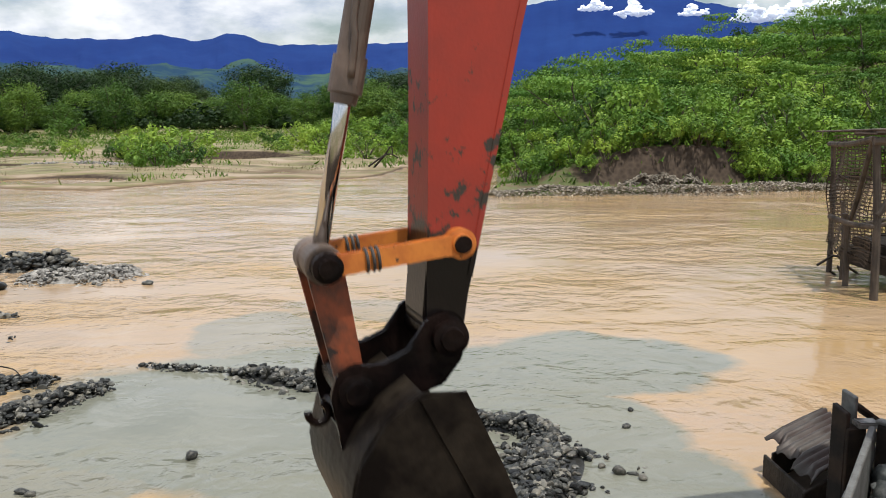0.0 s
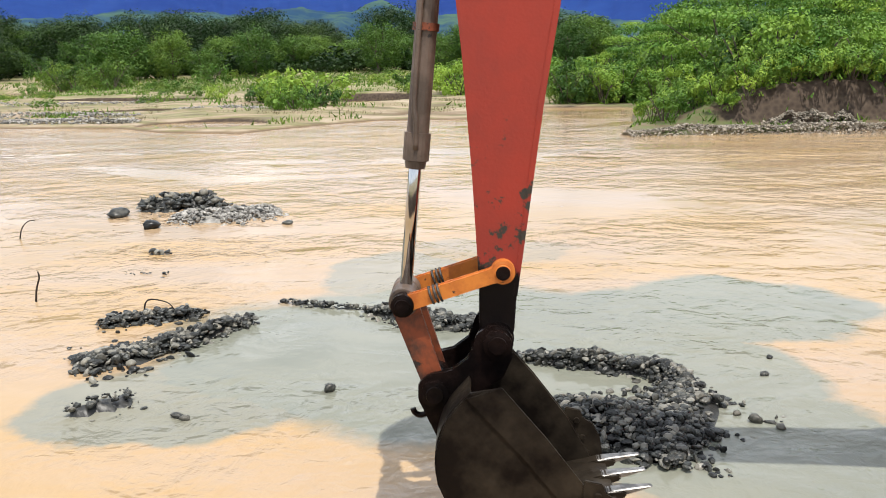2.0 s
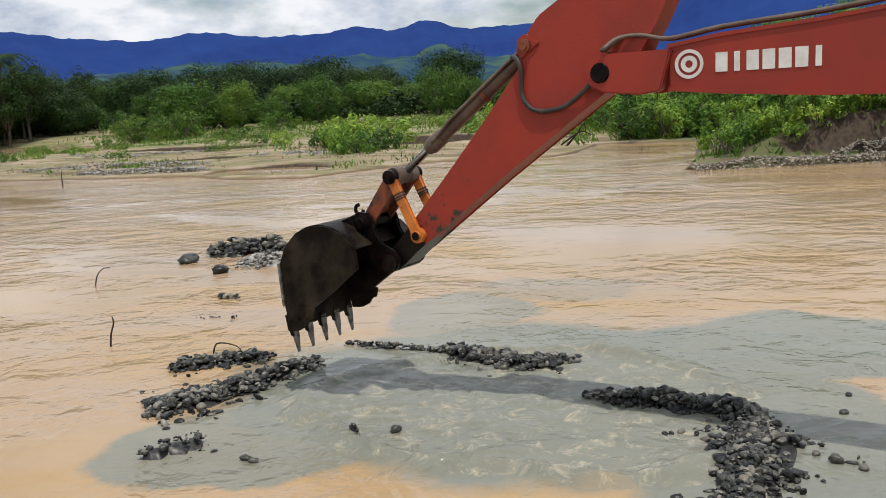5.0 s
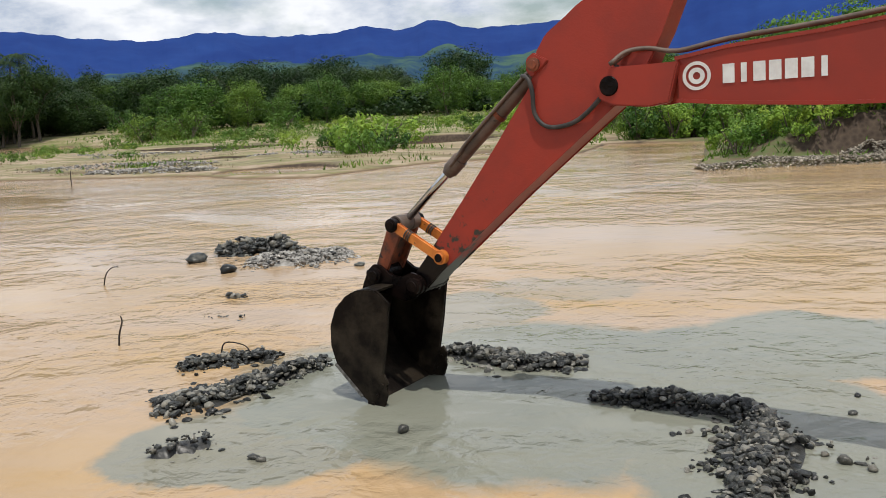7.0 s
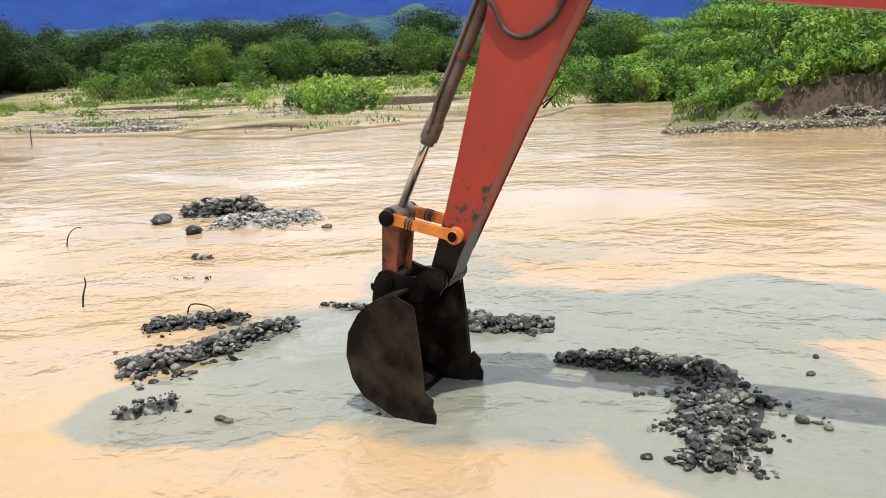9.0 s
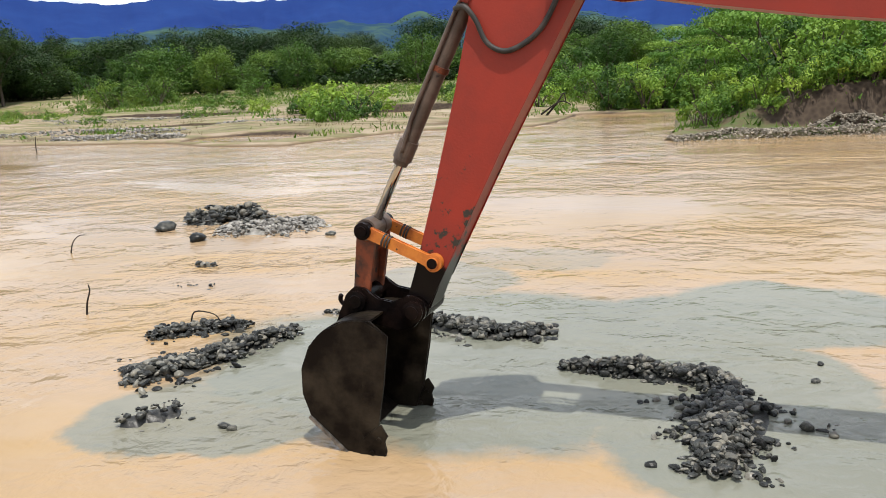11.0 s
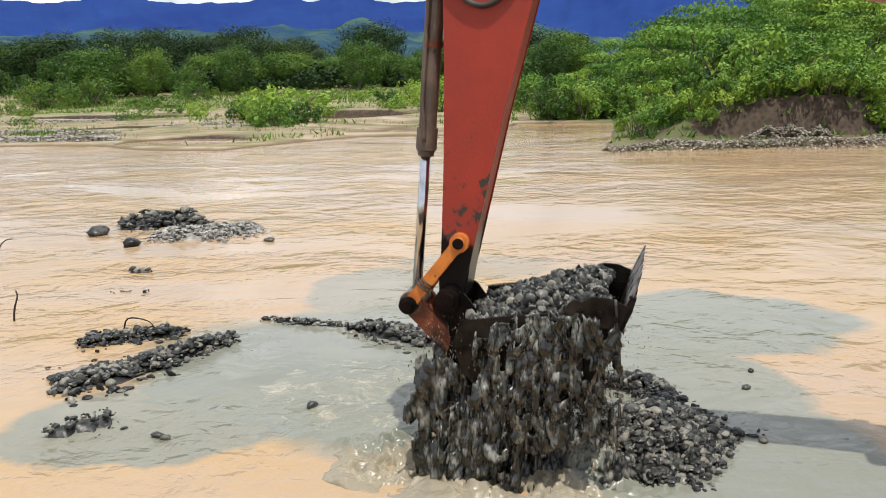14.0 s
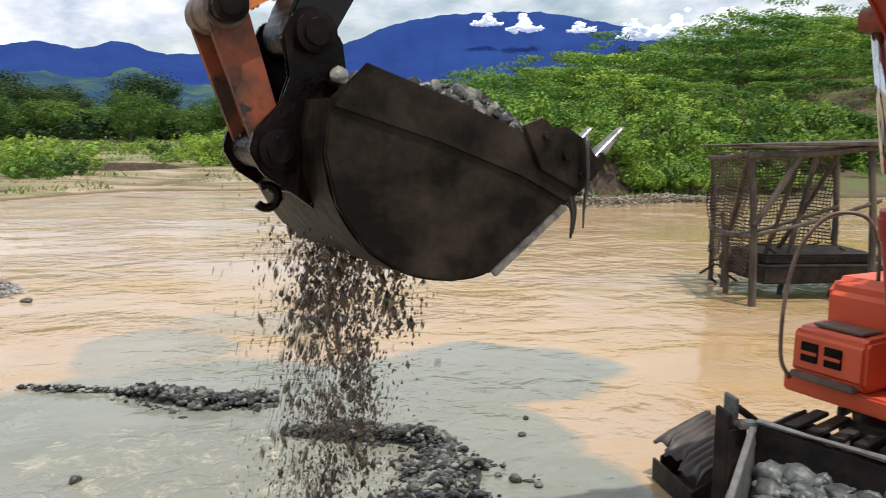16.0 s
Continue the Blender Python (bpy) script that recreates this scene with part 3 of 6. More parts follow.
def build_range(name, label, mat, dist, base, bumps, rough, seed, depth):
    """A range of mountains: the ridge's height in degrees over the horizon along the compass, with spurs and gullies down its flank."""
    az = np.linspace(-75, 75, 700)
    rows = 26
    crest = np.tan(np.radians(ridge_height(az, base, bumps, rough, seed)))
    vs = []
    for r in range(rows):
        s = r / (rows - 1)
        spur = fbm(az * 1.0, np.full_like(az, s * 3.0), 1.6, seed + 2, 5)
        dd = dist - depth * (1 - s) + 0.10 * depth * spur * (1 - s)
        z = crest * dist * s ** 1.25 + 30 * spur * s * (1 - s) * 4 * (dist / 3000) + 3.1 * s
        vs.append(np.stack([np.sin(np.radians(az)) * dd, np.cos(np.radians(az)) * dd, z - 2], 1))
    n = len(az)
    i, j = np.meshgrid(np.arange(n - 1), np.arange(rows - 1))
    k = (j * n + i).ravel()
    thing(name, mesh_of(name, np.concatenate(vs), np.stack([k, k + 1, k + n + 1, k + n], 1), mat, True), label, "mountains", kind="structure")


build_range("backdrop_mountains", "long forested mountain ridge under clouds, blue haze in its colour", MOUNTAIN, 3600, 4.45,
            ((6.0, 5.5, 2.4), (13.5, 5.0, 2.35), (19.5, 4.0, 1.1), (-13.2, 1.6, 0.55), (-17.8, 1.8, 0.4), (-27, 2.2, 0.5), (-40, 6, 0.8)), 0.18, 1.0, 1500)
build_range("backdrop_foothills", "lower green foothills with bare clearings, haze in their colour", FOOTHILL, 1900, 2.55,
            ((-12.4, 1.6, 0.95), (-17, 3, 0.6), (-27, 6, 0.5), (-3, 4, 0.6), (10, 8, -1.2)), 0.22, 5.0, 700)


CLOUD = material("glowing_white_cloud", (0.86, 0.87, 0.89), 1.0, second=(0.78, 0.80, 0.84), scale=0.01, spec=0.0)
# added faint blue-white glow lifts the shaded undersides, in place of scattered light
CLOUD.node_tree.nodes["Principled BSDF"].inputs["Emission Color"].default_value = (0.80, 0.88, 1.0, 1)
CLOUD.node_tree.nodes["Principled BSDF"].inputs["Emission Strength"].default_value = 0.55


def build_cloud(az, el, wide, tall, seed):
    """A ragged cumulus that hangs before the ridge: many small puffs, flatter below."""
    rng = np.random.default_rng(seed)
    dist = 3050.0
    bv, bf = ICO2
    vs, fs = [], []
    centre = np.array([math.sin(radians(az)) * dist, math.cos(radians(az)) * dist, 3.1 + math.tan(radians(el)) * dist])
    side = np.array([math.cos(radians(az)), -math.sin(radians(az)), 0.0])
    for i in range(110):
        u = rng.uniform(-1, 1)
        h = rng.random() ** 1.5 * (1 - u * u) ** 0.5 * (0.55 + 0.45 * math.sin(5 * u + seed))
        p = centre + side * u * wide + np.array([0, 0, h * tall]) + rng.normal(size=3) * np.array([0.05, 0.25, 0.03]) * wide
        r = wide * rng.uniform(0.08, 0.20) * (1.15 - 0.7 * abs(u))
        vs.append(bv * (1 + rng.uniform(-0.2, 0.2, (len(bv), 1))) * r * np.array([1.2, 1.0, 0.75]) + p)
        fs.append(bf + i * len(bv))
    thing("cloud", mesh_of("cloud", np.concatenate(vs), np.concatenate(fs), CLOUD, True), "white puff of cloud before the mountain ridge", "cloud", group="clouds before the ridge", kind="stuff")


for _az, _el, _w, _h, _s in ((9.6, 6.6, 52, 34, 1), (12.0, 6.25, 60, 50, 2), (15.6, 6.15, 46, 34, 3), (19.4, 5.75, 80, 70, 4), (23.2, 5.8, 130, 110, 5)):
    build_cloud(_az, _el, _w, _h, _s)


# ---- plants ----
def leaves(centres, normals_up, size, rng, facing=None, aspect=0.85):
    """Pointed leaf blades, four corners each, at the centres; facing: the way each one looks out of its clump."""
    n = len(centres)
    d = rng.normal(size=(n, 3))
    if facing is None:
        d[:, 2] = d[:, 2] * 0.5 + normals_up
        s = np.cross(d, rng.normal(size=(n, 3)))
    else:
        look_out = facing + 0.30 * rng.normal(size=(n, 3))
        d = np.cross(look_out, d)
        s = np.cross(look_out, d)
    d /= np.linalg.norm(d, axis=1)[:, None]
    s /= np.linalg.norm(s, axis=1)[:, None] + 1e-9
    L = (size * rng.uniform(0.6, 1.4, n))[:, None]
    a, b = centres - d * L * 0.5, centres + d * L * 0.5
    v = np.stack([a + s * L * aspect * 0.5, b, a - s * L * aspect * 0.5], 1).reshape(-1, 3)
    f = np.arange(3 * n).reshape(-1, 3)
    return v, f


def crown_points(rng, clumps, per, radius, clump_r, flat=0.8, shape="round"):
    pts, out = [], []
    for _ in range(clumps):
        while True:
            c = rng.uniform(-1, 1, 3)
            if 0.35 < np.linalg.norm(c) < (0.82 if shape == "round" else 1):
                break
        c *= np.array(radius)
        if shape == "layered":
            c[2] = np.round(c[2] / (radius[2] * 0.55)) * radius[2] * 0.55 - 0.10 * np.hypot(c[0], c[1]) + 0.15 * rng.normal()
        k = clump_r * rng.uniform(0.6, 1.3)
        q = rng.normal(size=(per, 3))
        q /= np.linalg.norm(q, axis=1)[:, None]
        out.append(q + np.array([0, 0, 0.25]))
        q = q * (rng.uniform(0.55, 1.0, (per, 1)) ** 0.5) * k
        q[:, 2] *= flat
        pts.append(q + c)
    return np.concatenate(pts), np.concatenate(out)


def make_tree(name, label, rng, tall, wide, leaf, mat, clumps=46, per=34, shape="round", low=0.25, trunk=0.16):
    """A trunk with limbs, and a crown of leaf clumps with an uneven outline."""
    bm = tube(smooth_path([(0, 0, -0.3), (0.1 * wide * rng.uniform(-1, 1), 0.1 * wide, tall * 0.3), (0.2 * wide * rng.uniform(-1, 1), 0, tall * 0.75)], 4), trunk, 7, taper=0.4)
    crown_z = tall * (low + 1) / 2
    radius = (wide, wide, tall * (1 - low) / 2)
    for k in range(5):
        a = k * 1.26 + rng.uniform(0, 0.6)
        bm = tube([(0, 0, tall * rng.uniform(0.15, 0.4)), (0.4 * wide * math.cos(a), 0.4 * wide * math.sin(a), tall * rng.uniform(0.45, 0.6)),
                   (0.8 * wide * math.cos(a), 0.8 * wide * math.sin(a), tall * rng.uniform(0.55, 0.8))], trunk * 0.45, 5, bm, 0.4)
    root = thing(name, None, label, "tree")
    part("trunk", bm, BARK, root)
    pts, out = crown_points(rng, clumps, per, radius, wide * (0.36 if shape == "round" else 0.34), 0.75 if shape == "round" else 0.24, shape)
    v, f = leaves(pts + np.array([0, 0, crown_z]), 0.35, leaf, rng, out)
    part("crown", mesh_of("crown", v, f, mat), None, root)
    return root


def make_palm(rng, tall):
    """A coconut palm: a leaning ringed trunk and arching fronds with leaflets."""
    root = thing("coconut_palm", None, "tall dark coconut palm with drooping fronds", "palm tree")
    part("trunk", tube(smooth_path([(0, 0, -0.3), (0.3, 0, tall * 0.5), (0.9, 0.2, tall)], 5), 0.2, 8, taper=0.6), BARK, root)
    for k in range(15):
        a, up = k * 2.4, rng.uniform(-0.2, 1.0)
        pts = [Vector((0.9, 0.2, tall)) + Vector((math.cos(a), math.sin(a), 0)) * 3.2 * s + Vector((0, 0, up * 2.0 * s - 2.6 * s * s)) for s in np.linspace(0, 1, 14)]
        v, f = [], []
        for i in range(13):
            d = (pts[i + 1] - pts[i]).normalized()
            side = d.cross(Vector((0, 0, 1))).normalized()
            for g in (-1, 1):
                tip = pts[i] + side * g * 0.75 * (1 - abs(i - 5) / 14) + d * 0.35 - Vector((0, 0, 0.35))
                q = len(v)
                v += [pts[i], pts[i] + d * 0.2, tip]
                f.append((q, q + 1, q + 2))
        part("frond", mesh_of("frond", v, f, LEAF_DARK), None, root)
    return root


def make_bush(name, label, rng, tall, wide, leaf, mat, clumps=16, per=40, stems=6):
    root = thing(name, None, label, "bush")
    bm = None
    for k in range(stems):
        a = k * 1.05 + rng.uniform(0, 0.5)
        bm = tube([(0, 0, -0.15), (0.3 * wide * math.cos(a), 0.3 * wide * math.sin(a), 0.4 * tall), (0.7 * wide * math.cos(a), 0.7 * wide * math.sin(a), 0.8 * tall)], 0.025 * tall, 4, bm, 0.4)
    if bm:
        part("stem", bm, BARK, root)
    pts, out = crown_points(rng, clumps, per, (wide * 1.15, wide * 1.15, tall * 0.52), wide * 0.27, 1.1, "bush")
    pts = pts + np.array([0, 0, tall * 0.52])
    ok = pts[:, 2] > 0.02
    v, f = leaves(pts[ok], 0.5, leaf, rng, out[ok])
    part("foliage", mesh_of("foliage", v, f, mat), None, root)
    return root


def spread(root_list, places, rng, group, sizes, wide=1.0):
    """Copies of the models at the places; the models themselves take the first ones."""
    for i, (x, y) in enumerate(places):
        src = root_list[i % len(root_list)]
        z = float(height(x, y))
        k = sizes[0] + (sizes[1] - sizes[0]) * rng.random()
        m = Matrix.Translation((x, y, z - 0.05)) @ Matrix.Rotation(rng.uniform(0, 6.28), 4, "Z")
        if i < len(root_list):
            src.matrix_basis = m @ Matrix.Scale(k, 4)
            src["group"] = group
        else:
            o = copy_thing(src, m)
            o.scale = (k * wide * rng.uniform(0.8, 1.25), k * wide * rng.uniform(0.8, 1.25), k * rng.uniform(0.82, 1.18))
            o["group"] = group


def polar(az, dist):
    """az in degrees to the left of straight ahead."""
    return -math.sin(radians(az)) * dist, math.cos(radians(az)) * dist


def build_plants():
    rng = np.random.default_rng(4)
    dark = [make_tree("broadleaf_tree", "dense dark green tree in the far belt", rng, 8.2 + k * 0.6, 4.2 + 0.3 * k, 0.21, LEAF_DARK, 70, 170, low=-0.02) for k in range(4)]
    mid = [make_tree("broadleaf_tree", "mid-green tree at the edge of the far belt", rng, 6.0 + k, 3.4, 0.19, LEAF_MID, 54, 140, low=0.02) for k in range(3)]
    belt_d, belt_m = [polar(a, d) for a, d in ((38.4, 130), (39.4, 127), (40.6, 130), (37.4, 134), (41.8, 128), (39.9, 135))], []
    for k in range(66):
        az = rng.uniform(-2, 47)
        belt_d.append(polar(az, rng.uniform(126, 165)))
    for k in range(44):
        az = rng.uniform(-2, 44)
        belt_m.append(polar(az, rng.uniform(108, 126) + 26 * float(ramp(az, 29, 32))))
    spread(dark, belt_d, rng, "trees of the far belt", (0.74, 1.0), 1.2)
    spread(mid, belt_m, rng, "trees of the far belt", (0.58, 0.95), 1.2)
    tall = [make_tree("tall_tree", "tall dark tree standing over the belt", rng, 15.5, 4.6, 0.28, LEAF_DARK, 60, 110, low=0.22, trunk=0.3) for k in range(2)]
    spread(tall, [polar(39.6, 125), polar(38.8, 122), polar(37.6, 124), polar(34.6, 150), polar(34.3, 152), polar(40.5, 118)], rng, "tall trees over the belt", (0.58, 0.72))
    # hill on the right: layered feathery trees below, dark woods along the top, spiky crowns on the skyline
    lay = [make_tree("feathery_tree", "bright green layered feathery tree on the hill", rng, 5.0 + 0.5 * k, 4.2, 0.17, (LEAF_LIGHT, LEAF_FERN, LEAF_FERN)[k], 46, 120, "layered", 0.12, 0.12) for k in range(3)]
    places = []
    for k in range(62):
        places.append(polar(-(4 + 37 * (k + rng.random()) / 62), rng.uniform(58, 90)))
    spread(lay, places, rng, "feathery trees on the hill", (0.6, 1.1))
    top = [make_tree("hill_tree", "deep green tree along the hill top", rng, 5.6 + 0.8 * k, 2.6, 0.22, (LEAF_DEEP, LEAF_MID, LEAF_DEEP)[k], 40, 84, low=0.0) for k in range(3)]
    spread(top, [polar(-(3 + 41 * (k + rng.random()) / 96), rng.uniform(88, 122)) for k in range(96)], rng, "trees along the hill top", (0.55, 1.0))
    spike = [make_tree("slender_tree", "slender dark tree on the skyline of the hill", rng, 4.6, 0.75, 0.24, LEAF_DARK, 16, 40, low=0.1, trunk=0.07) for k in range(2)]
    spread(spike, [polar(-(4.5 + 26 * (k + rng.random()) / 34), rng.uniform(120, 128)) for k in range(34)], rng, "slender trees on the skyline", (0.9, 1.5))
    bush = [make_bush("green_bush", "leafy bright green riverside bush", rng, 2.0 + 0.3 * k, 1.5, 0.15, (LEAF_LIGHT, LEAF_MID, LEAF_LIGHT)[k], 20, 84) for k in range(3)]
    places = [(rng.uniform(6.0, 30), rng.uniform(39.5, 62)) for k in range(150)]
    places = [p for p in places if height(*p) > 0.75]
    places += [polar(rng.uniform(-4, 8), rng.uniform(62, 100)) for k in range(40)] + [(rng.uniform(-1.5, 9), rng.uniform(53.6, 61)) for k in range(46)]
    spread(bush, places, rng, "bushes on the cut bank", (0.6, 1.2))
    small = [make_bush("bank_bush", "small leafy bush at the edge of the cut bank", rng, 1.3, 0.95, 0.11, LEAF_LIGHT, 14, 70)]
    edge = [(rng.uniform(5.0, 14), 37.4 + rng.uniform(0, 1.6)) for k in range(34)] + [(rng.uniform(13.0, 22), rng.uniform(37.2, 40)) for k in range(20)] + [(x, 33.9 + 0.22 * (x - 4) + rng.uniform(1.75, 2.5)) for x in rng.uniform(5.5, 14.5, 30)] + [(rng.uniform(2.6, 6), rng.uniform(36.5, 43)) for k in range(12)]
    spread(small, edge, rng, "small bushes along the bank", (0.5, 1.05))
    # named bushes of the flood plain
    low = [make_bush("river_shrub", "leafy shrub on the flood plain", rng, 1.9, 1.9, 0.2, LEAF_LIGHT, 20, 44), make_bush("river_shrub", "dark low shrub on the flood plain", rng, 1.5, 1.5, 0.2, LEAF_MID, 18, 40)]
    spots = [polar(18.2, 52), polar(17.4, 53), polar(19.2, 53), polar(16.4, 54), polar(22.9, 66), polar(19.4, 60), polar(18.6, 59), polar(17.8, 60), polar(17.0, 58), polar(20.3, 61), polar(23.1, 98), polar(25.8, 89), polar(7.5, 62), polar(6.2, 66),
             polar(9.2, 75), polar(11, 80), polar(5, 58)]
    spots = [p for p in spots if height(*p) > 0.05]
    spread(low, spots, rng, "shrubs on the flood plain", (0.6, 1.1))
    clump = [make_bush("lagoon_bush", "large dark green bush beside the lagoon", rng, 3.4, 2.6, 0.2, LEAF_MID, 30, 80), make_bush("lagoon_bush", "large green bush beside the lagoon", rng, 3.0, 2.2, 0.18, LEAF_DEEP, 26, 80)]
    spread(clump, [polar(31.9, 107), polar(31.1, 105), polar(30.5, 108), polar(29.8, 101), polar(29.1, 99), polar(28.7, 103), polar(32.6, 114)], rng, "bushes beside the lagoon", (0.8, 1.15))
    under = [make_bush("thicket", "dark green thicket under the far trees", rng, 2.6, 2.6, 0.34, LEAF_DARK, 22, 36, 0)]
    spread(under, [polar(a, rng.uniform(114, 134) + 22 * float(ramp(a, 29, 32))) for a in (-2 + 49 * (np.arange(70) + rng.random(70)) / 70)], rng, "thickets under the far trees", (0.8, 1.35), 1.3)
    weeds = [make_bush("weed_clump", "low bright green weeds on the flood plain", rng, 0.9, 1.3, 0.16, GRASS, 12, 34, 0)]
    spots = [polar(rng.uniform(2, 40), rng.uniform(60, 112)) for k in range(120)]
    spread(weeds, [p for p in spots if height(*p) > 0.25], rng, "weeds on the flood plain", (0.4, 1.0))
    palms = [make_palm(rng, 11.5 + k) for k in range(2)]
    spread(palms, [polar(39.0, 126), polar(40.0, 128), polar(37.9, 127), polar(41.2, 124)], rng, "palms at the left end of the belt", (0.85, 1.05))
    # grass over the plain and on the cut bank
    c = []
    while len(c) < 52000:
        az, dist = rng.uniform(-30, 42), rng.uniform(54, 118) if az > 3 or rng.random() < 0.5 else rng.uniform(36, 60)
        x, y = polar(az, dist)
        q = float(fbm(np.array(x), np.array(y), 6.0, 2.0))
        if rng.random() < (-0.10 + 1.2 * q if dist < 57 and az > 8 else -0.35 + 2.0 * q if dist < 78 and az > 4 else 0.75):
            c.append((x, y))
    c = np.array(c)
    z = height(c[:, 0], c[:, 1])
    keep = z > 0.12
    c, z = c[keep], z[keep]
    big = 0.12 + 0.20 * rng.random(len(c))
    v, f = leaves(np.column_stack([c, z + 0.35 * big]), 2.2, big * 1.3, rng, aspect=0.35)
    thing("meadow_grass", mesh_of("meadow_grass", v, f, GRASS), "rough green grass and weeds on the bank", "grass", kind="stuff")
    tuft = np.column_stack([-44 + 38 * rng.random(60), 40 + 16 * rng.random(60)])[rng.integers(0, 60, 1500)]
    x, y = tuft[:, 0] + 0.5 * rng.normal(size=1500), tuft[:, 1] + 0.35 * rng.normal(size=1500)
    z = height(x, y)
    ok = z > 0.03
    v, f = leaves(np.column_stack([x, y, z + 0.12])[ok], 2.0, np.full(ok.sum(), 0.2), rng, aspect=0.12)
    thing("dry_reeds", mesh_of("dry_reeds", v, f, DRY), "brown dry reeds and drift along the shore", "reeds", kind="stuff")


build_plants()


# ---- excavator ----
BASE = Vector((5.055, 5.975, 0.0))
FOOT_Z, BOOM_L, ARM_L = 1.737, 5.68, 2.91
PIN_P, PIN_C, PIN_A = (2.464, 0.022), (0.426, 0.674), (-1.07, 0.36)    # on the arm: idler, bucket cylinder, arm cylinder
IDLER, LINK, EAR = 0.647, 0.598, 0.506
TIMES = (0, .5, 1, 1.5, 2, 2.5, 3, 3.5, 4, 4.5, 7, 7.5, 8, 8.5, 11, 11.5, 12, 12.5, 13, 13.5, 14, 14.5, 15, 15.5, 16)
SWING = (198.6, 202.1, 199.2, 193.2, 186.6, 179.2, 173.1, 170.4, 166.0, 161.2, 159.6, 161.4, 162.3, 165.3, 171.8, 172.8, 172.3, 172.8, 172.4, 172.4, 173.1, 175.4, 180.7, 188.7, 201.2)
BOOM = (34.0, 27.8, 27.1, 26.7, 26.3, 25.5, 24.3, 21.6, 18.9, 16.0, 14.3, 16.6, 18.2, 21.3, 20.7, 20.8, 20.4, 18.6, 17.5, 19.6, 25.9, 32.3, 38.7, 44.9, 47.0)
ARM = (-78.6, -85.0, -84.1, -82.5, -82.3, -71.7, -59.5, -51.3, -45.2, -36.7, -40.9, -48.3, -55.1, -63.0, -63.0, -69.8, -75.4, -81.3, -84.0, -83.4, -76.5, -70.7, -65.2, -60.3, -55.7)
CURL = (71.6, 66.7, 65.3, 62.0, 64.5, 68.5, 83.8, 99.7, 103.2, 104.6, 69.5, 68.8, 69.2, 72.0, 86.0, 76.2, 62.5, 52.0, 38.0, 26.0, 26.1, 26.8, 28.2, 27.5, 29.0)


def glide(values, t):
    """Cubic through the joint's values, flat where it turns."""
    k = max(i for i in range(len(TIMES) - 1) if TIMES[i] <= t or i == 0)
    t0, t1, v0, v1 = TIMES[k], TIMES[k + 1], values[k], values[k + 1]

    def slope(i):
        if i == 0 or i == len(TIMES) - 1:
            j = min(i, len(TIMES) - 2)
            return (values[j + 1] - values[j]) / (TIMES[j + 1] - TIMES[j])
        a = (values[i] - values[i - 1]) / (TIMES[i] - TIMES[i - 1])
        b = (values[i + 1] - values[i]) / (TIMES[i + 1] - TIMES[i])
        return 0.0 if a * b <= 0 else 2 * a * b / (a + b)
    h = t1 - t0
    s = (t - t0) / h
    return (v0 * (2 * s ** 3 - 3 * s * s + 1) + v1 * (3 * s * s - 2 * s ** 3) + h * slope(k) * (s ** 3 - 2 * s * s + s) + h * slope(k + 1) * (s ** 3 - s * s))


def plane_pose(phi, x, z, angle, flip=False):
    """A pose in the boom's upright plane: x ahead of the swing axis, z up, turned by angle; local z is the machine's right."""
    F, R = Vector((math.cos(phi), math.sin(phi), 0)), Vector((math.sin(phi), -math.cos(phi), 0))
    U = Vector((0, 0, 1))
    a = math.cos(angle) * F + math.sin(angle) * U
    b = -math.sin(angle) * F + math.cos(angle) * U
    p = F * x + U * z
    return Matrix(((a.x, b.x, R.x, p.x), (a.y, b.y, R.y, p.y), (a.z, b.z, R.z, p.z), (0, 0, 0, 1)))


def linkage(t):
    """Poses of all moving parts, in the excavator's space."""
    phi, bo, ar, cu = (radians(glide(v, t)) for v in (SWING, BOOM, ARM, CURL))
    rot = lambda a, p: np.array([math.cos(a) * p[0] - math.sin(a) * p[1], math.sin(a) * p[0] + math.cos(a) * p[1]])
    O = np.array([0.1, FOOT_Z])
    B = O + rot(bo, (BOOM_L, 0))
    on_arm = lambda p: B + rot(ar, p)
    r2 = np.array(PIN_P) + IDLER * np.array([math.cos(cu), math.sin(cu)])
    q2 = np.array([ARM_L, 0.0])
    d = q2 - r2
    dd = np.linalg.norm(d)
    ca = np.clip((dd * dd + LINK ** 2 - EAR ** 2) / (2 * dd * LINK), -1, 1)
    s2 = r2 + LINK * ca * d / dd + LINK * math.sqrt(1 - ca * ca) * np.array([-d[1], d[0]]) / dd
    P, R, Q, S, C, A = (on_arm(p) for p in (PIN_P, r2, q2, s2, PIN_C, PIN_A))
    ang = lambda a, b: math.atan2(b[1] - a[1], b[0] - a[0])
    K = O + rot(bo, (2.55, 1.38))          # arm cylinder's foot on the boom
    D, E = np.array([0.62, 1.12]), O + rot(bo, (2.35, 0.62))   # boom cylinder
    at = lambda p, a: plane_pose(phi, p[0], p[1], a)
    return dict(house=at((0, 0), 0), boom=at(O, bo), arm=at(B, ar), idler=at(P, ang(P, R)), link=at(R, ang(R, S)), bucket=at(Q, ang(Q, S)),
                bucket_barrel=at(C, ang(C, R)), bucket_rod=at(R, ang(R, C)), arm_barrel=at(K, ang(K, A)), arm_rod=at(A, ang(A, K)),
                boom_barrel=at(D, ang(D, E)), boom_rod=at(E, ang(E, D)))


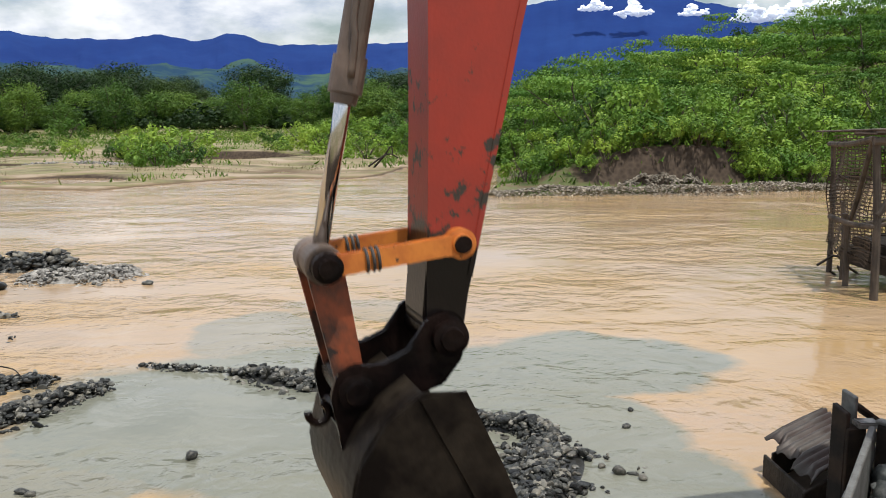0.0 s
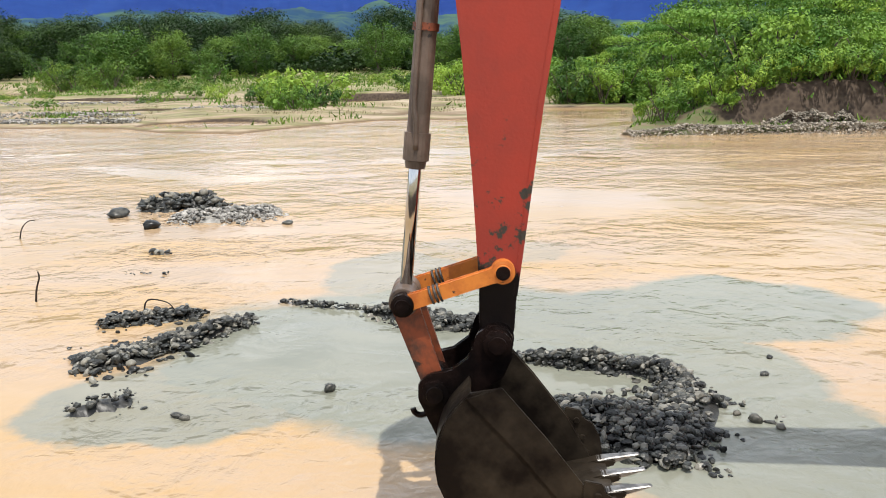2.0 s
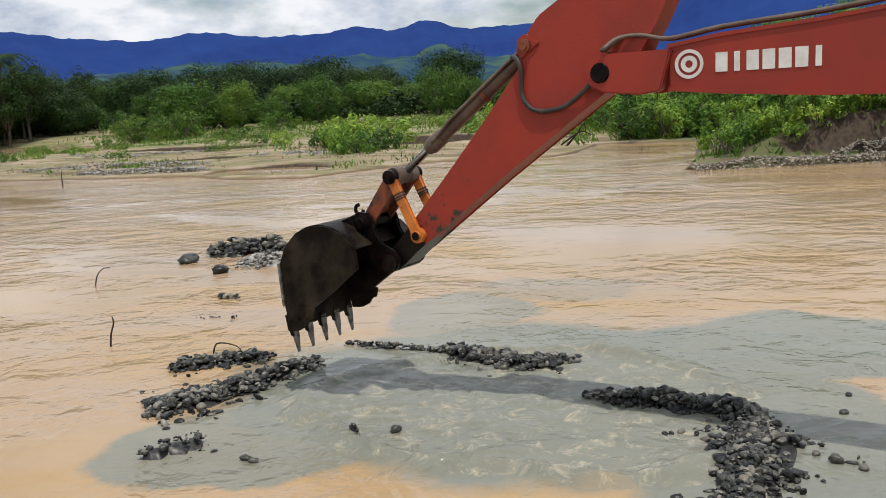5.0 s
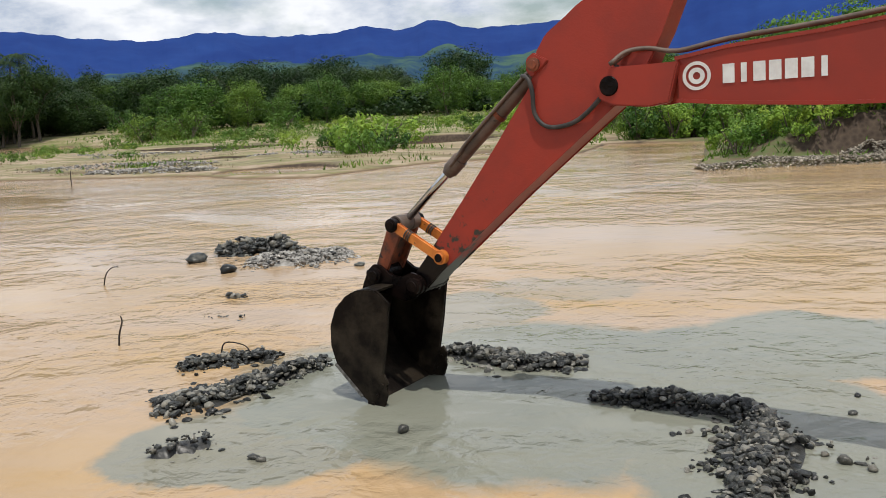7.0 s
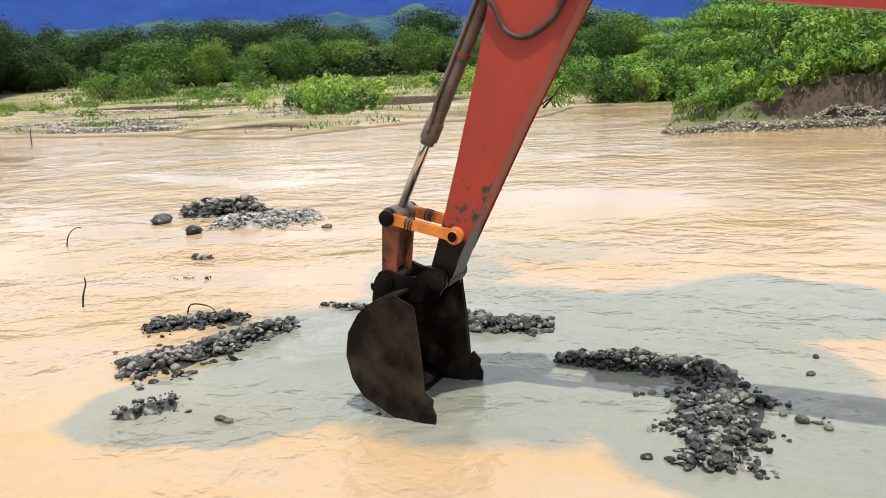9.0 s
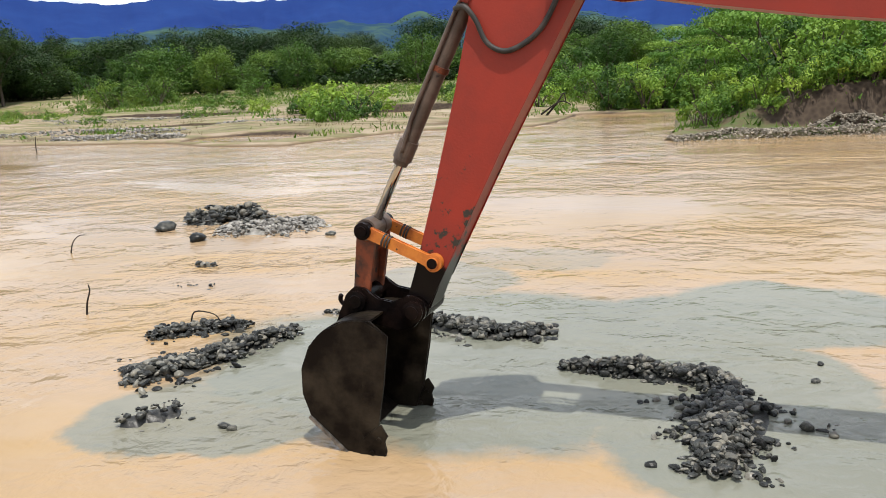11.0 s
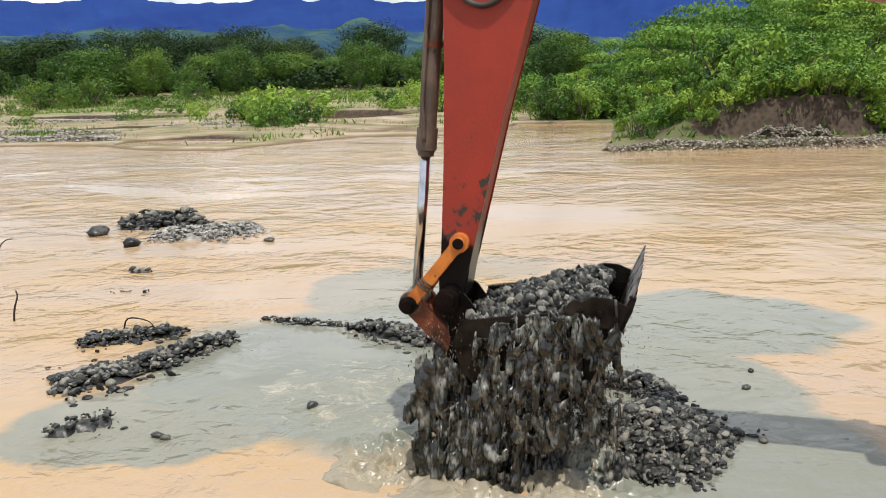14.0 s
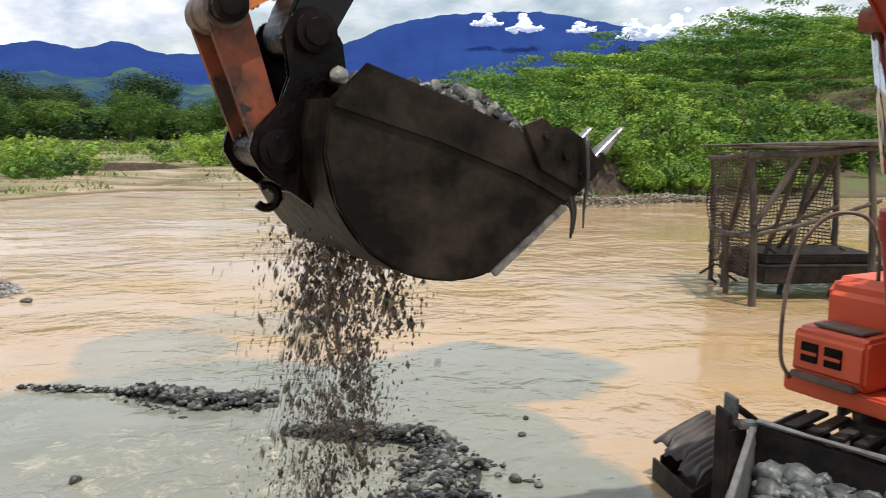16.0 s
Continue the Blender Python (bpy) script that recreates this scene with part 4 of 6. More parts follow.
def pin(bm, x, y, half, r, rim=0.0):
    rings = [(r * 0.9, -half), (r, -half + 0.012), (r, half - 0.012), (r * 0.9, half)]
    if rim:
        rings = [(r * 0.62, -half - rim), (r * 0.66, -half - rim + 0.006), (r * 0.66, -half), (r, -half + 0.004), (r, half - 0.004), (r * 0.66, half), (r * 0.66, half + rim)]
    return lathe(rings, "z", 24, bm, (x, y, 0))


def build_arm(root):
    outline = [(-0.18, -0.14), (-0.58, 0.03), (-0.95, 0.22), (-1.20, 0.30), (-1.28, 0.40), (-1.16, 0.52), (-0.80, 0.64), (-0.2, 0.76), (0.18, 0.80), (0.36, 0.75),
               (0.46, 0.62), (0.60, 0.55), (1.2, 0.425), (1.9, 0.28), (2.3, 0.205), (2.60, 0.150), (2.86, 0.118)]
    tail = [(2.95, 0.085), (3.0, 0.0), (2.95, -0.085), (2.86, -0.10), (2.60, -0.085), (2.30, -0.075), (1.4, -0.08), (0.4, -0.11)]
    arm = part("arm", extrude(outline + tail, -0.165, 0.165, 0.018), RED_WORN, root, "worn red arm with chipped paint and a greasy black lower end")
    # raised plates along the back edge of both sides
    for z in (-0.172, 0.164):
        part("back_flange", extrude([(0.15, -0.128), (1.4, -0.090), (2.62, -0.088), (2.62, -0.060), (1.4, -0.056), (0.15, -0.09)], z, z + 0.008, 0.003), RED_WORN, arm)
    bm = pin(None, 2.464, 0.022, 0.235, 0.074, 0.02)
    part("idler_boss", bm, ORANGE, arm, "orange pin boss with a black pin")
    part("idler_pin", pin(None, 2.464, 0.022, 0.262, 0.046), GREASE, arm)
    part("bucket_pin_boss", pin(None, ARM_L, 0, 0.235, 0.10, 0.02), GREASE, arm)
    part("nose_boss", lathe([(0.105, -0.172), (0.105, 0.172)], "z", 24, None, (ARM_L - 0.01, 0, 0)), GREASE, arm)
    part("cylinder_ear", extrude([(0.30, 0.60), (0.52, 0.60), (0.53, 0.68), (0.45, 0.77), (0.36, 0.76)], -0.185, 0.185, 0.01), RED, arm)
    part("cylinder_pin", pin(None, *PIN_C, 0.215, 0.062, 0.012), RUST, arm)
    part("top_pin", pin(None, *PIN_A, 0.20, 0.07, 0.012), GREASE, arm)
    # hose that loops over the side plate
    loop = [(-0.14, 0.10, -0.20), (-0.02, 0.02, -0.26), (0.25, -0.005, -0.215), (0.50, 0.03, -0.19), (0.70, 0.17, -0.19), (0.72, 0.34, -0.19), (0.60, 0.50, -0.20), (0.55, 0.62, -0.2), (0.60, 0.70, -0.14)]
    part("hose", tube(smooth_path(loop, 6), 0.021, 8), HOSE, arm, "black rubber hydraulic hose", smooth=True)
    return arm


def boom_outline():
    mid = [(0, 0, .20), (.5, .22, .30), (1.5, .66, .37), (2.1, .84, .39), (2.6, .86, .38), (3.2, .74, .345), (4.05, .47, .285), (4.75, .275, .235), (5.15, .155, .185)]
    up, lo = [], []
    for i, (x, y, h) in enumerate(mid):
        a, b = mid[max(i - 1, 0)], mid[min(i + 1, len(mid) - 1)]
        d = Vector((b[0] - a[0], b[1] - a[1])).normalized()
        up.append((x - d.y * h, y + d.x * h))
        lo.append((x + d.y * h, y - d.x * h))
    return lo, up


def build_boom(root):
    lo, up = boom_outline()
    boom = part("boom", extrude(lo + up[::-1], -0.22, 0.22, 0.02), RED, root, "red box-section boom with white markings")
    for z0, z1 in ((-0.30, -0.19), (0.19, 0.30)):
        fork = [(5.14, -0.03), (5.3, -0.10), (5.60, -0.15), (5.74, -0.13), (5.82, -0.02), (5.81, 0.08), (5.72, 0.15), (5.35, 0.25), (5.14, 0.31)]
        part("fork_plate", extrude(fork, z0, z1, 0.012), RED, boom)
    part("arm_pivot_pin", pin(None, BOOM_L, 0, 0.315, 0.085), GREASE, boom, "black greasy pivot pin")
    # flanges along the lower and upper edges
    for edge, s in ((lo, -1), (up, 1)):
        for z in (-0.232, 0.218):
            for a, b in zip(edge[2:], edge[3:]):
                d = Vector((b[0] - a[0], b[1] - a[1])).normalized()
                n = Vector((-d.y, d.x)) * s
                q = [(a[0], a[1]), (b[0], b[1]), (b[0] - n.x * 0.03, b[1] - n.y * 0.03), (a[0] - n.x * 0.03, a[1] - n.y * 0.03)]
                part("flange", extrude(q, z, z + 0.014, 0.0), RED, boom)
    # maker's sign: an emblem and a row of plain white bars
    a, b = Vector((4.76, 0.281)), Vector((4.05, 0.476))
    d = (b - a).normalized()
    n = Vector((-d.y, d.x))
    rot = math.atan2(d.y, d.x)
    part("emblem_ring", ring(0.115, 0.088, -0.226, -0.222), WHITE, boom, "white round emblem", pose(*(a - d * 0.235), 0, 0, 0, 0))
    part("emblem_centre", ring(0.066, 0.030, -0.226, -0.222), WHITE, boom, "", pose(*(a - d * 0.235), 0, 0, 0, 0))
    for k in range(7):
        c = a + d * (0.118 * k + 0.02)
        w = 0.022 if k in (1, 6) else 0.046
        q = [c + d * sx * w + n * sy * 0.075 for sx, sy in ((-1, -1), (1, -1), (1, 1), (-1, 1))]
        part("sign_bar", extrude([tuple(p) for p in q], -0.2262, -0.2215, 0.0), WHITE, boom)
    # pipes along the top edge
    for z, h in ((-0.17, 0.05), (-0.10, 0.05)):
        pts = [(x, y + h, z) for x, y in up[4:]] + [(5.45, 0.36, z), (5.62, 0.30, z - 0.06), (5.70, 0.18, z - 0.16)]
        part("boom_pipe", tube(smooth_path(pts, 4), 0.02, 7), BARREL, boom, smooth=True)
    part("cylinder_bracket", extrude([(2.2, 1.18), (2.9, 1.14), (2.68, 1.44), (2.42, 1.46)], -0.16, 0.16, 0.01), RED, boom)
    return boom


def ring(r1, r0, z0, z1, seg=28):
    b = bmesh.new()
    v = []
    for k in range(seg):
        c, s = math.cos(2 * math.pi * k / seg), math.sin(2 * math.pi * k / seg)
        v.append([b.verts.new((r * c, r * s, z)) for r, z in ((r0, z0), (r1, z0), (r1, z1), (r0, z1))])
    for k in range(seg):
        a, c = v[k], v[(k + 1) % seg]
        for i in range(4):
            b.faces.new((a[i], a[(i + 1) % 4], c[(i + 1) % 4], c[i]))
    return b


def build_cylinder(root, name, length, r, mat, rod_len, rod_r, z=0.0, band=True):
    bm = lathe([(r * 0.55, 0.05), (r * 0.95, 0.10), (r, 0.14), (r, length - 0.22)], "x", 22, None, (0, 0, z))
    barrel = part(name + "_barrel", bm, mat, root)
    part("end_cap", lathe([(r * 1.2, length - 0.22), (r * 1.2, length - 0.05), (r * 1.0, length - 0.045), (r * 0.9, length)], "x", 22, None, (0, 0, z)), mat, barrel)
    part("eye", lathe([(r * 1.05, -0.07), (r * 1.05, 0.07)], "z", 20, None, (0, 0, z)), mat, barrel)
    if band:
        part("clamp", lathe([(r * 1.18, length * 0.42), (r * 1.18, length * 0.42 + 0.045)], "x", 20, None, (0, 0, z)), RUST, barrel)
        part("oil_pipe", tube(smooth_path([(0.10, r * 0.5, z - r * 0.9), (0.30, r * 0.55, z - r * 1.15), (length * 0.7, r * 0.5, z - r * 1.2), (length - 0.3, 0.2 * r, z - r * 1.3), (length - 0.12, 0.0, z - r * 1.15)], 5), 0.018, 7), mat, barrel, smooth=True)
    rod = part(name + "_rod", lathe([(rod_r, 0.08), (rod_r, rod_len)], "x", 20, None, (0, 0, z)), CHROME, root, "shiny chrome rod", smooth=False)
    rod.data.polygons.foreach_set("use_smooth", [len(p.vertices) == 4 for p in rod.data.polygons])
    part("rod_eye", lathe([(rod_r * 1.9, -0.09), (rod_r * 1.9, 0.09)], "z", 20, None, (0, 0, z)), RUST, rod)
    return barrel, rod


BUCKET_OUT = [(0.10, -0.15), (0.10, -0.55), (0.12, -0.95), (0.19, -1.32), (0.46, -1.18), (0.72, -1.00), (0.82, -0.80), (0.845, -0.58), (0.79, -0.37), (0.66, -0.20), (0.48, -0.09), (0.27, -0.05)]
BUCKET_HALF = 0.54


def build_bucket(root):
    bucket = part("bucket", None, None, root, "dark steel digging bucket caked with silt")
    for z0 in (-BUCKET_HALF, BUCKET_HALF - 0.03):
        side = part("side_plate", extrude(BUCKET_OUT, z0, z0 + 0.03, 0.005), BUCKET, bucket)
        zz = z0 - 0.012 if z0 < 0 else z0 + 0.03
        band = [(0.095, -0.14), (0.095, -0.55), (0.115, -0.95), (0.18, -1.31), (0.33, -1.24), (0.29, -0.97), (0.28, -0.55), (0.30, -0.06)]
        part("front_band", extrude(band, zz, zz + 0.012, 0.003), BUCKET, side)
        cutter = [(0.09, -0.90), (0.02, -0.99), (0.05, -1.05), (0.015, -1.12), (0.04, -1.24), (0.12, -1.37), (0.27, -1.29), (0.24, -1.05)]
        zc = z0 - 0.028 if z0 < 0 else z0 + 0.042
        part("side_cutter", extrude(cutter, zc, zc + 0.026, 0.006), BUCKET, side)
        for bx, by in ((0.09, -1.03), (0.14, -1.16), (0.19, -1.27)):
            part("bolt", lathe([(0.02, zc - 0.014), (0.022, zc - 0.010), (0.022, zc + 0.04), (0.02, zc + 0.044)], "z", 10, None, (bx, by, 0)), BUCKET, side)
        zw = z0 - 0.02 if z0 < 0 else z0 + 0.03
        part("wear_strip", extrude([(0.36, -1.255), (0.745, -0.995), (0.73, -0.965), (0.345, -1.225)], zw, zw + 0.02, 0.004), WORN, side)
    # curved back sheet with thickness
    b = bmesh.new()
    back = smooth_path([(x, y, 0) for x, y in BUCKET_OUT[3:]], 4)
    ctr = Vector((0.42, -0.62, 0))
    inner = [p + (ctr - p).normalized() * 0.03 for p in back]
    w = BUCKET_HALF - 0.031
    loops = [[b.verts.new((p.x, p.y, z)) for p in row] for row, z in ((back, -w), (back, w), (inner, w), (inner, -w))]
    for i in range(4):
        r, s = loops[i], loops[(i + 1) % 4]
        for k in range(len(r) - 1):
            b.faces.new((r[k], r[k + 1], s[k + 1], s[k]))
    for k in (0, -1):
        b.faces.new([l[k] for l in loops])
    part("back_sheet", b, BUCKET, bucket)
    part("lip_plate", extrude([(0.11, -1.37), (0.19, -1.325), (0.47, -1.20), (0.50, -1.155), (0.20, -1.29)], -0.53, 0.53, 0.006), BUCKET, bucket)
    for k in range(5):
        z = -0.47 + 0.235 * k
        tooth = part("tooth", taper_tooth(z), WORN, bucket, "worn bright steel tooth")
        part("tooth_holder", extrude([(0.04, -1.385), (0.13, -1.32), (0.29, -1.25), (0.31, -1.29), (0.17, -1.38), (0.07, -1.425)], z - 0.05, z + 0.05, 0.01), BUCKET, tooth)
    # two ears that carry the pins
    ear = [(-0.10, 0.02), (-0.04, 0.11), (0.06, 0.125), (0.20, 0.03), (0.33, 0.035), (0.46, 0.115), (0.55, 0.11), (0.62, 0.03), (0.66, -0.12), (0.70, -0.26), (0.40, -0.16), (0.12, -0.20), (-0.02, -0.13)]
    for z0 in (-0.235, 0.19):
        part("ear_plate", extrude(ear, z0, z0 + 0.045, 0.01), GREASE, bucket, "greasy black ear plate")
    part("bucket_pin", pin(None, 0, 0, 0.285, 0.088, 0.016), GREASE, bucket)
    part("link_pin", pin(None, EAR, 0, 0.275, 0.085, 0.016), GREASE, bucket)
    part("cross_bar", lathe([(0.06, -0.20), (0.06, 0.20)], "z", 14, None, (0.60, -0.14, 0)), GREASE, bucket)
    hook = [(0.70 + 0.05 * math.cos(a), -0.02 - 0.05 * math.sin(a) - 0.05, -0.05) for a in np.linspace(-0.6, 4.0, 12)]
    part("lifting_hook", tube(smooth_path(hook, 2), 0.02, 7), GREASE, bucket, smooth=True)
    return bucket


def taper_tooth(z):
    b = bmesh.new()
    rows = [((0.15, -1.31), (0.13, -1.375), 0.045), ((0.04, -1.375), (0.02, -1.43), 0.038), ((-0.10, -1.47), (-0.11, -1.488), 0.022)]
    loops = [[b.verts.new((p[0], p[1], z + s * w)) for p, s in ((a, -1), (a, 1), (c, 1), (c, -1))] for a, c, w in rows]
    for r, s in zip(loops, loops[1:]):
        for i in range(4):
            b.faces.new((r[i], r[(i + 1) % 4], s[(i + 1) % 4], s[i]))
    b.faces.new(loops[0])
    b.faces.new(loops[-1][::-1])
    bmesh.ops.bevel(b, geom=list(b.edges), offset=0.006, segments=1, affect="EDGES", clamp_overlap=True)
    return b


def build_links(root):
    idler = part("idler_link", None, None, root, "orange steel idler link")
    for z0 in (-0.235, 0.180):
        q = [(-0.060, -0.030), (-0.032, -0.058), (0.03, -0.058), (0.09, -0.038), (IDLER - 0.09, -0.040), (IDLER - 0.03, -0.058), (IDLER + 0.035, -0.056), (IDLER + 0.06, -0.028), (IDLER + 0.06, 0.028), (IDLER + 0.035, 0.056), (IDLER - 0.03, 0.058), (IDLER - 0.09, 0.040), (0.09, 0.038), (0.03, 0.058), (-0.032, 0.058), (-0.060, 0.030)]
        bar = part("idler_bar", extrude(q, z0, z0 + 0.055, 0.008), ORANGE, idler)
        for k in range(4):
            x = IDLER - 0.24 + 0.017 * k
            part("wire_wrap", tube([(x + 0.01 * math.sin(2.2 * k), 0.054 * math.cos(a), z0 + 0.027 + 0.045 * math.sin(a)) for a in np.linspace(0, 6.2, 12)], 0.008, 6), HOSE, bar)
    link = part("bucket_link", None, None, root, "rusty orange bucket link")
    q = [(-0.06, -0.075), (0.05, -0.085), (LINK - 0.06, -0.070), (LINK + 0.05, -0.06), (LINK + 0.06, 0.06), (LINK - 0.06, 0.07), (0.05, 0.085), (-0.06, 0.075)]
    for z0 in (-0.165, 0.125):
        part("link_plate", extrude(q, z0, z0 + 0.04, 0.008), RUST, link)
    part("web_plate", extrude([(0.12, -0.02), (LINK - 0.10, -0.02), (LINK - 0.10, 0.02), (0.12, 0.02)], -0.126, 0.126, 0.004), RUST, link)
    part("joint_pin", pin(None, 0, 0, 0.262, 0.072, 0.018), GREASE, link)
    part("joint_boss", lathe([(0.088, -0.178), (0.092, -0.17), (0.092, -0.06), (0.084, -0.05), (0.084, 0.05), (0.092, 0.06), (0.092, 0.17), (0.088, 0.178)], "z", 24), BARREL, link, "grey brown joint boss")
    part("lower_boss", lathe([(0.085, -0.18), (0.085, 0.18)], "z", 22, None, (LINK, 0, 0)), GREASE, link)
    return idler, link


def track_frame(root):
    """Undercarriage: two crawler tracks with shoes, rollers, and the centre frame."""
    under = part("undercarriage", box(-0.75, 0.75, -0.85, 0.85, 0.42, 0.86, 0.04), STEEL_DARK, root, "dark steel undercarriage on crawler tracks", pose(0, 0, 0.0, 0, 0, -55))
    for s in (-1, 1):
        y = 0.86 * s
        tr = part("crawler_frame", box(-1.1, 1.1, y - 0.16, y + 0.16, 0.22, 0.62, 0.03), STEEL_DARK, under)
        sh = extrude([(-0.055, -0.28), (0.055, -0.28), (0.055, 0.28), (-0.055, 0.28)], -0.018, 0.018, 0.004)
        me = mesh_bm("track_shoe", sh, MUD)
        R, L = 0.36, 1.08
        per = 2 * 2 * L + 2 * math.pi * R
        n = 36
        for k in range(n):
            q = per * k / n
            if q < 2 * L:
                x, z, a = -L + q, 0.44 + R, 0
            elif q < 2 * L + math.pi * R:
                w = (q - 2 * L) / R
                x, z, a = L + R * math.sin(w), 0.44 + R * math.cos(w), w
            elif q < 4 * L + math.pi * R:
                x, z, a = L - (q - 2 * L - math.pi * R), 0.44 - R, math.pi
            else:
                w = math.pi + (q - 4 * L - math.pi * R) / R
                x, z, a = -L + R * math.sin(w), 0.44 + R * math.cos(w), w
            part("track_shoe", me, None, under, "", Matrix.Translation((x, y, z)) @ Matrix.Rotation(a, 4, "Y"))
        for x in (-1.08, 1.08):
            part("sprocket", lathe([(0.2, y - 0.15), (0.32, y - 0.08), (0.32, y + 0.08), (0.2, y + 0.15)], "y", 24, None, (x, 0, 0.44)), STEEL_DARK, under)
    return under


def build_house(root):
    """Upper works; x is ahead, z (local y) up, local z the machine's right, as in the boom's plane."""
    h = part("house", extrude([(-2.0, 0.95), (0.98, 0.95), (0.98, 1.10), (-2.0, 1.10)], -1.2, 1.2, 0.02), HOUSE_RED, root, "red upper works")
    part("slew_ring", lathe([(0.66, 0.84), (0.66, 0.96)], "y", 36), STEEL_DARK, h)
    tool = [(0.62, 1.105), (0.97, 1.105), (1.02, 1.16), (1.01, 1.48), (0.96, 1.52), (0.62, 1.54)]
    tb = part("tool_box", extrude(tool, 0.42, 1.10, 0.04), HOUSE_RED, h, "bright red toolbox with step slots")
    # black plates stand in for the shade inside the open step holes
    for zc in (0.92, 0.70):
        part("step_slot", box(1.012, 1.028, 1.25, 1.41, zc - 0.08, zc + 0.08, 0.004), GREASE, tb)
        part("step_bar", box(1.016, 1.036, 1.31, 1.338, zc - 0.075, zc + 0.075, 0.004), HOUSE_RED, tb)
    part("tool_lid", box(0.68, 0.92, 1.535, 1.555, 0.52, 0.98, 0.006), BARREL, tb)
    part("bumper", box(1.018, 1.07, 1.11, 1.165, 0.46, 1.06, 0.01), BARREL, tb)
    part("fuel_tank", extrude([(-0.25, 1.09), (0.615, 1.09), (0.615, 1.80), (0.52, 1.90), (-0.25, 1.90)], 0.45, 1.12, 0.05), HOUSE_RED, h, "bright red fuel tank")
    part("tank_top_rail", tube(smooth_path([(0.5, 1.9, 0.62), (0.5, 2.0, 0.62), (0.2, 2.0, 0.62), (-0.1, 2.0, 0.62), (-0.1, 1.9, 0.62)], 4), 0.016, 7), HOUSE_RED, h)
    rail = [(0.99, 1.06, 1.12), (1.02, 1.25, 1.20), (0.98, 1.75, 1.22), (0.90, 2.15, 1.17), (0.76, 2.42, 1.02), (0.55, 2.42, 0.85), (0.45, 2.2, 0.78), (0.45, 1.88, 0.76)]
    part("hand_rail", tube(smooth_path(rail, 6), 0.017, 8), BARREL, h, "bent brown steel hand rail", smooth=True)
    part("engine_hood", extrude([(-2.0, 1.10), (-0.26, 1.10), (-0.26, 1.95), (-1.9, 1.95), (-2.0, 1.85)], -1.15, 1.15, 0.05), HOUSE_RED, h)
    part("counterweight", extrude([(-2.75, 0.95), (-2.0, 0.90), (-2.0, 1.90), (-2.55, 1.90), (-2.75, 1.75)], -1.2, 1.2, 0.08), HOUSE_RED, h)
    cab = part("cab", extrude([(-0.35, 1.10), (1.25, 1.10), (1.32, 1.9), (1.1, 2.85), (-0.25, 2.88), (-0.35, 2.7)], -1.25, -0.38, 0.05), HOUSE_RED, h, "red operator cab with dark windows")
    part("cab_window", extrude([(0.45, 1.85), (1.20, 1.85), (1.02, 2.72), (0.45, 2.74)], -1.262, -1.245, 0.004), GLASS, cab)
    part("cab_window", extrude([(-0.2, 1.95), (0.35, 1.95), (0.35, 2.70), (-0.2, 2.70)], -1.262, -1.245, 0.004), GLASS, cab)
    for z0 in (-0.30, 0.24):
        part("boom_bracket", extrude([(-0.15, 1.09), (0.75, 1.09), (0.30, 1.86), (0.0, 1.93), (-0.15, 1.8)], z0, z0 + 0.06, 0.01), HOUSE_RED, h)
    return h


def build_excavator():
    root = thing("excavator", None, "red hydraulic excavator digging gravel from the river", "excavator", Matrix.Translation(BASE))
    track_frame(root)
    got = dict(house=build_house(root), boom=build_boom(root), arm=build_arm(root), bucket=build_bucket(root))
    got["idler"], got["link"] = build_links(root)
    got["bucket_barrel"], got["bucket_rod"] = build_cylinder(root, "bucket_cylinder", 1.50, 0.068, BARREL, 1.30, 0.040)
    got["arm_barrel"], got["arm_rod"] = build_cylinder(root, "arm_cylinder", 1.75, 0.085, RED, 1.45, 0.05, band=False)
    for z, key in ((-0.36, "a"), (0.36, "b")):
        got["boom_barrel" + key], got["boom_rod" + key] = build_cylinder(root, "boom_cylinder", 1.45, 0.08, RED, 1.1, 0.048, z, band=False)
    return root, got


EXCAVATOR, MOVING = build_excavator()


# ---- gravel bars ----
STONE_SHAPES = []
for _k in range(6):
    _v, _f = stones([np.zeros(3)], [1.0], np.random.default_rng(40 + _k), ICO2, 0.7, 0.15)
    STONE_SHAPES.append(mesh_of("stone", _v, _f, STONE, True))


def along(line, s):
    """A point at s (0 to 1) along a polyline, and its direction."""
    p = [Vector((*q[:2], 0)) for q in line]
    L = [(b - a).length for a, b in zip(p, p[1:])]
    d = s * sum(L)
    for a, b, k in zip(p, p[1:], L):
        if d <= k:
            return a + (b - a) * d / k, (b - a).normalized()
        d -= k
    return p[-1], (p[-1] - p[-2]).normalized()


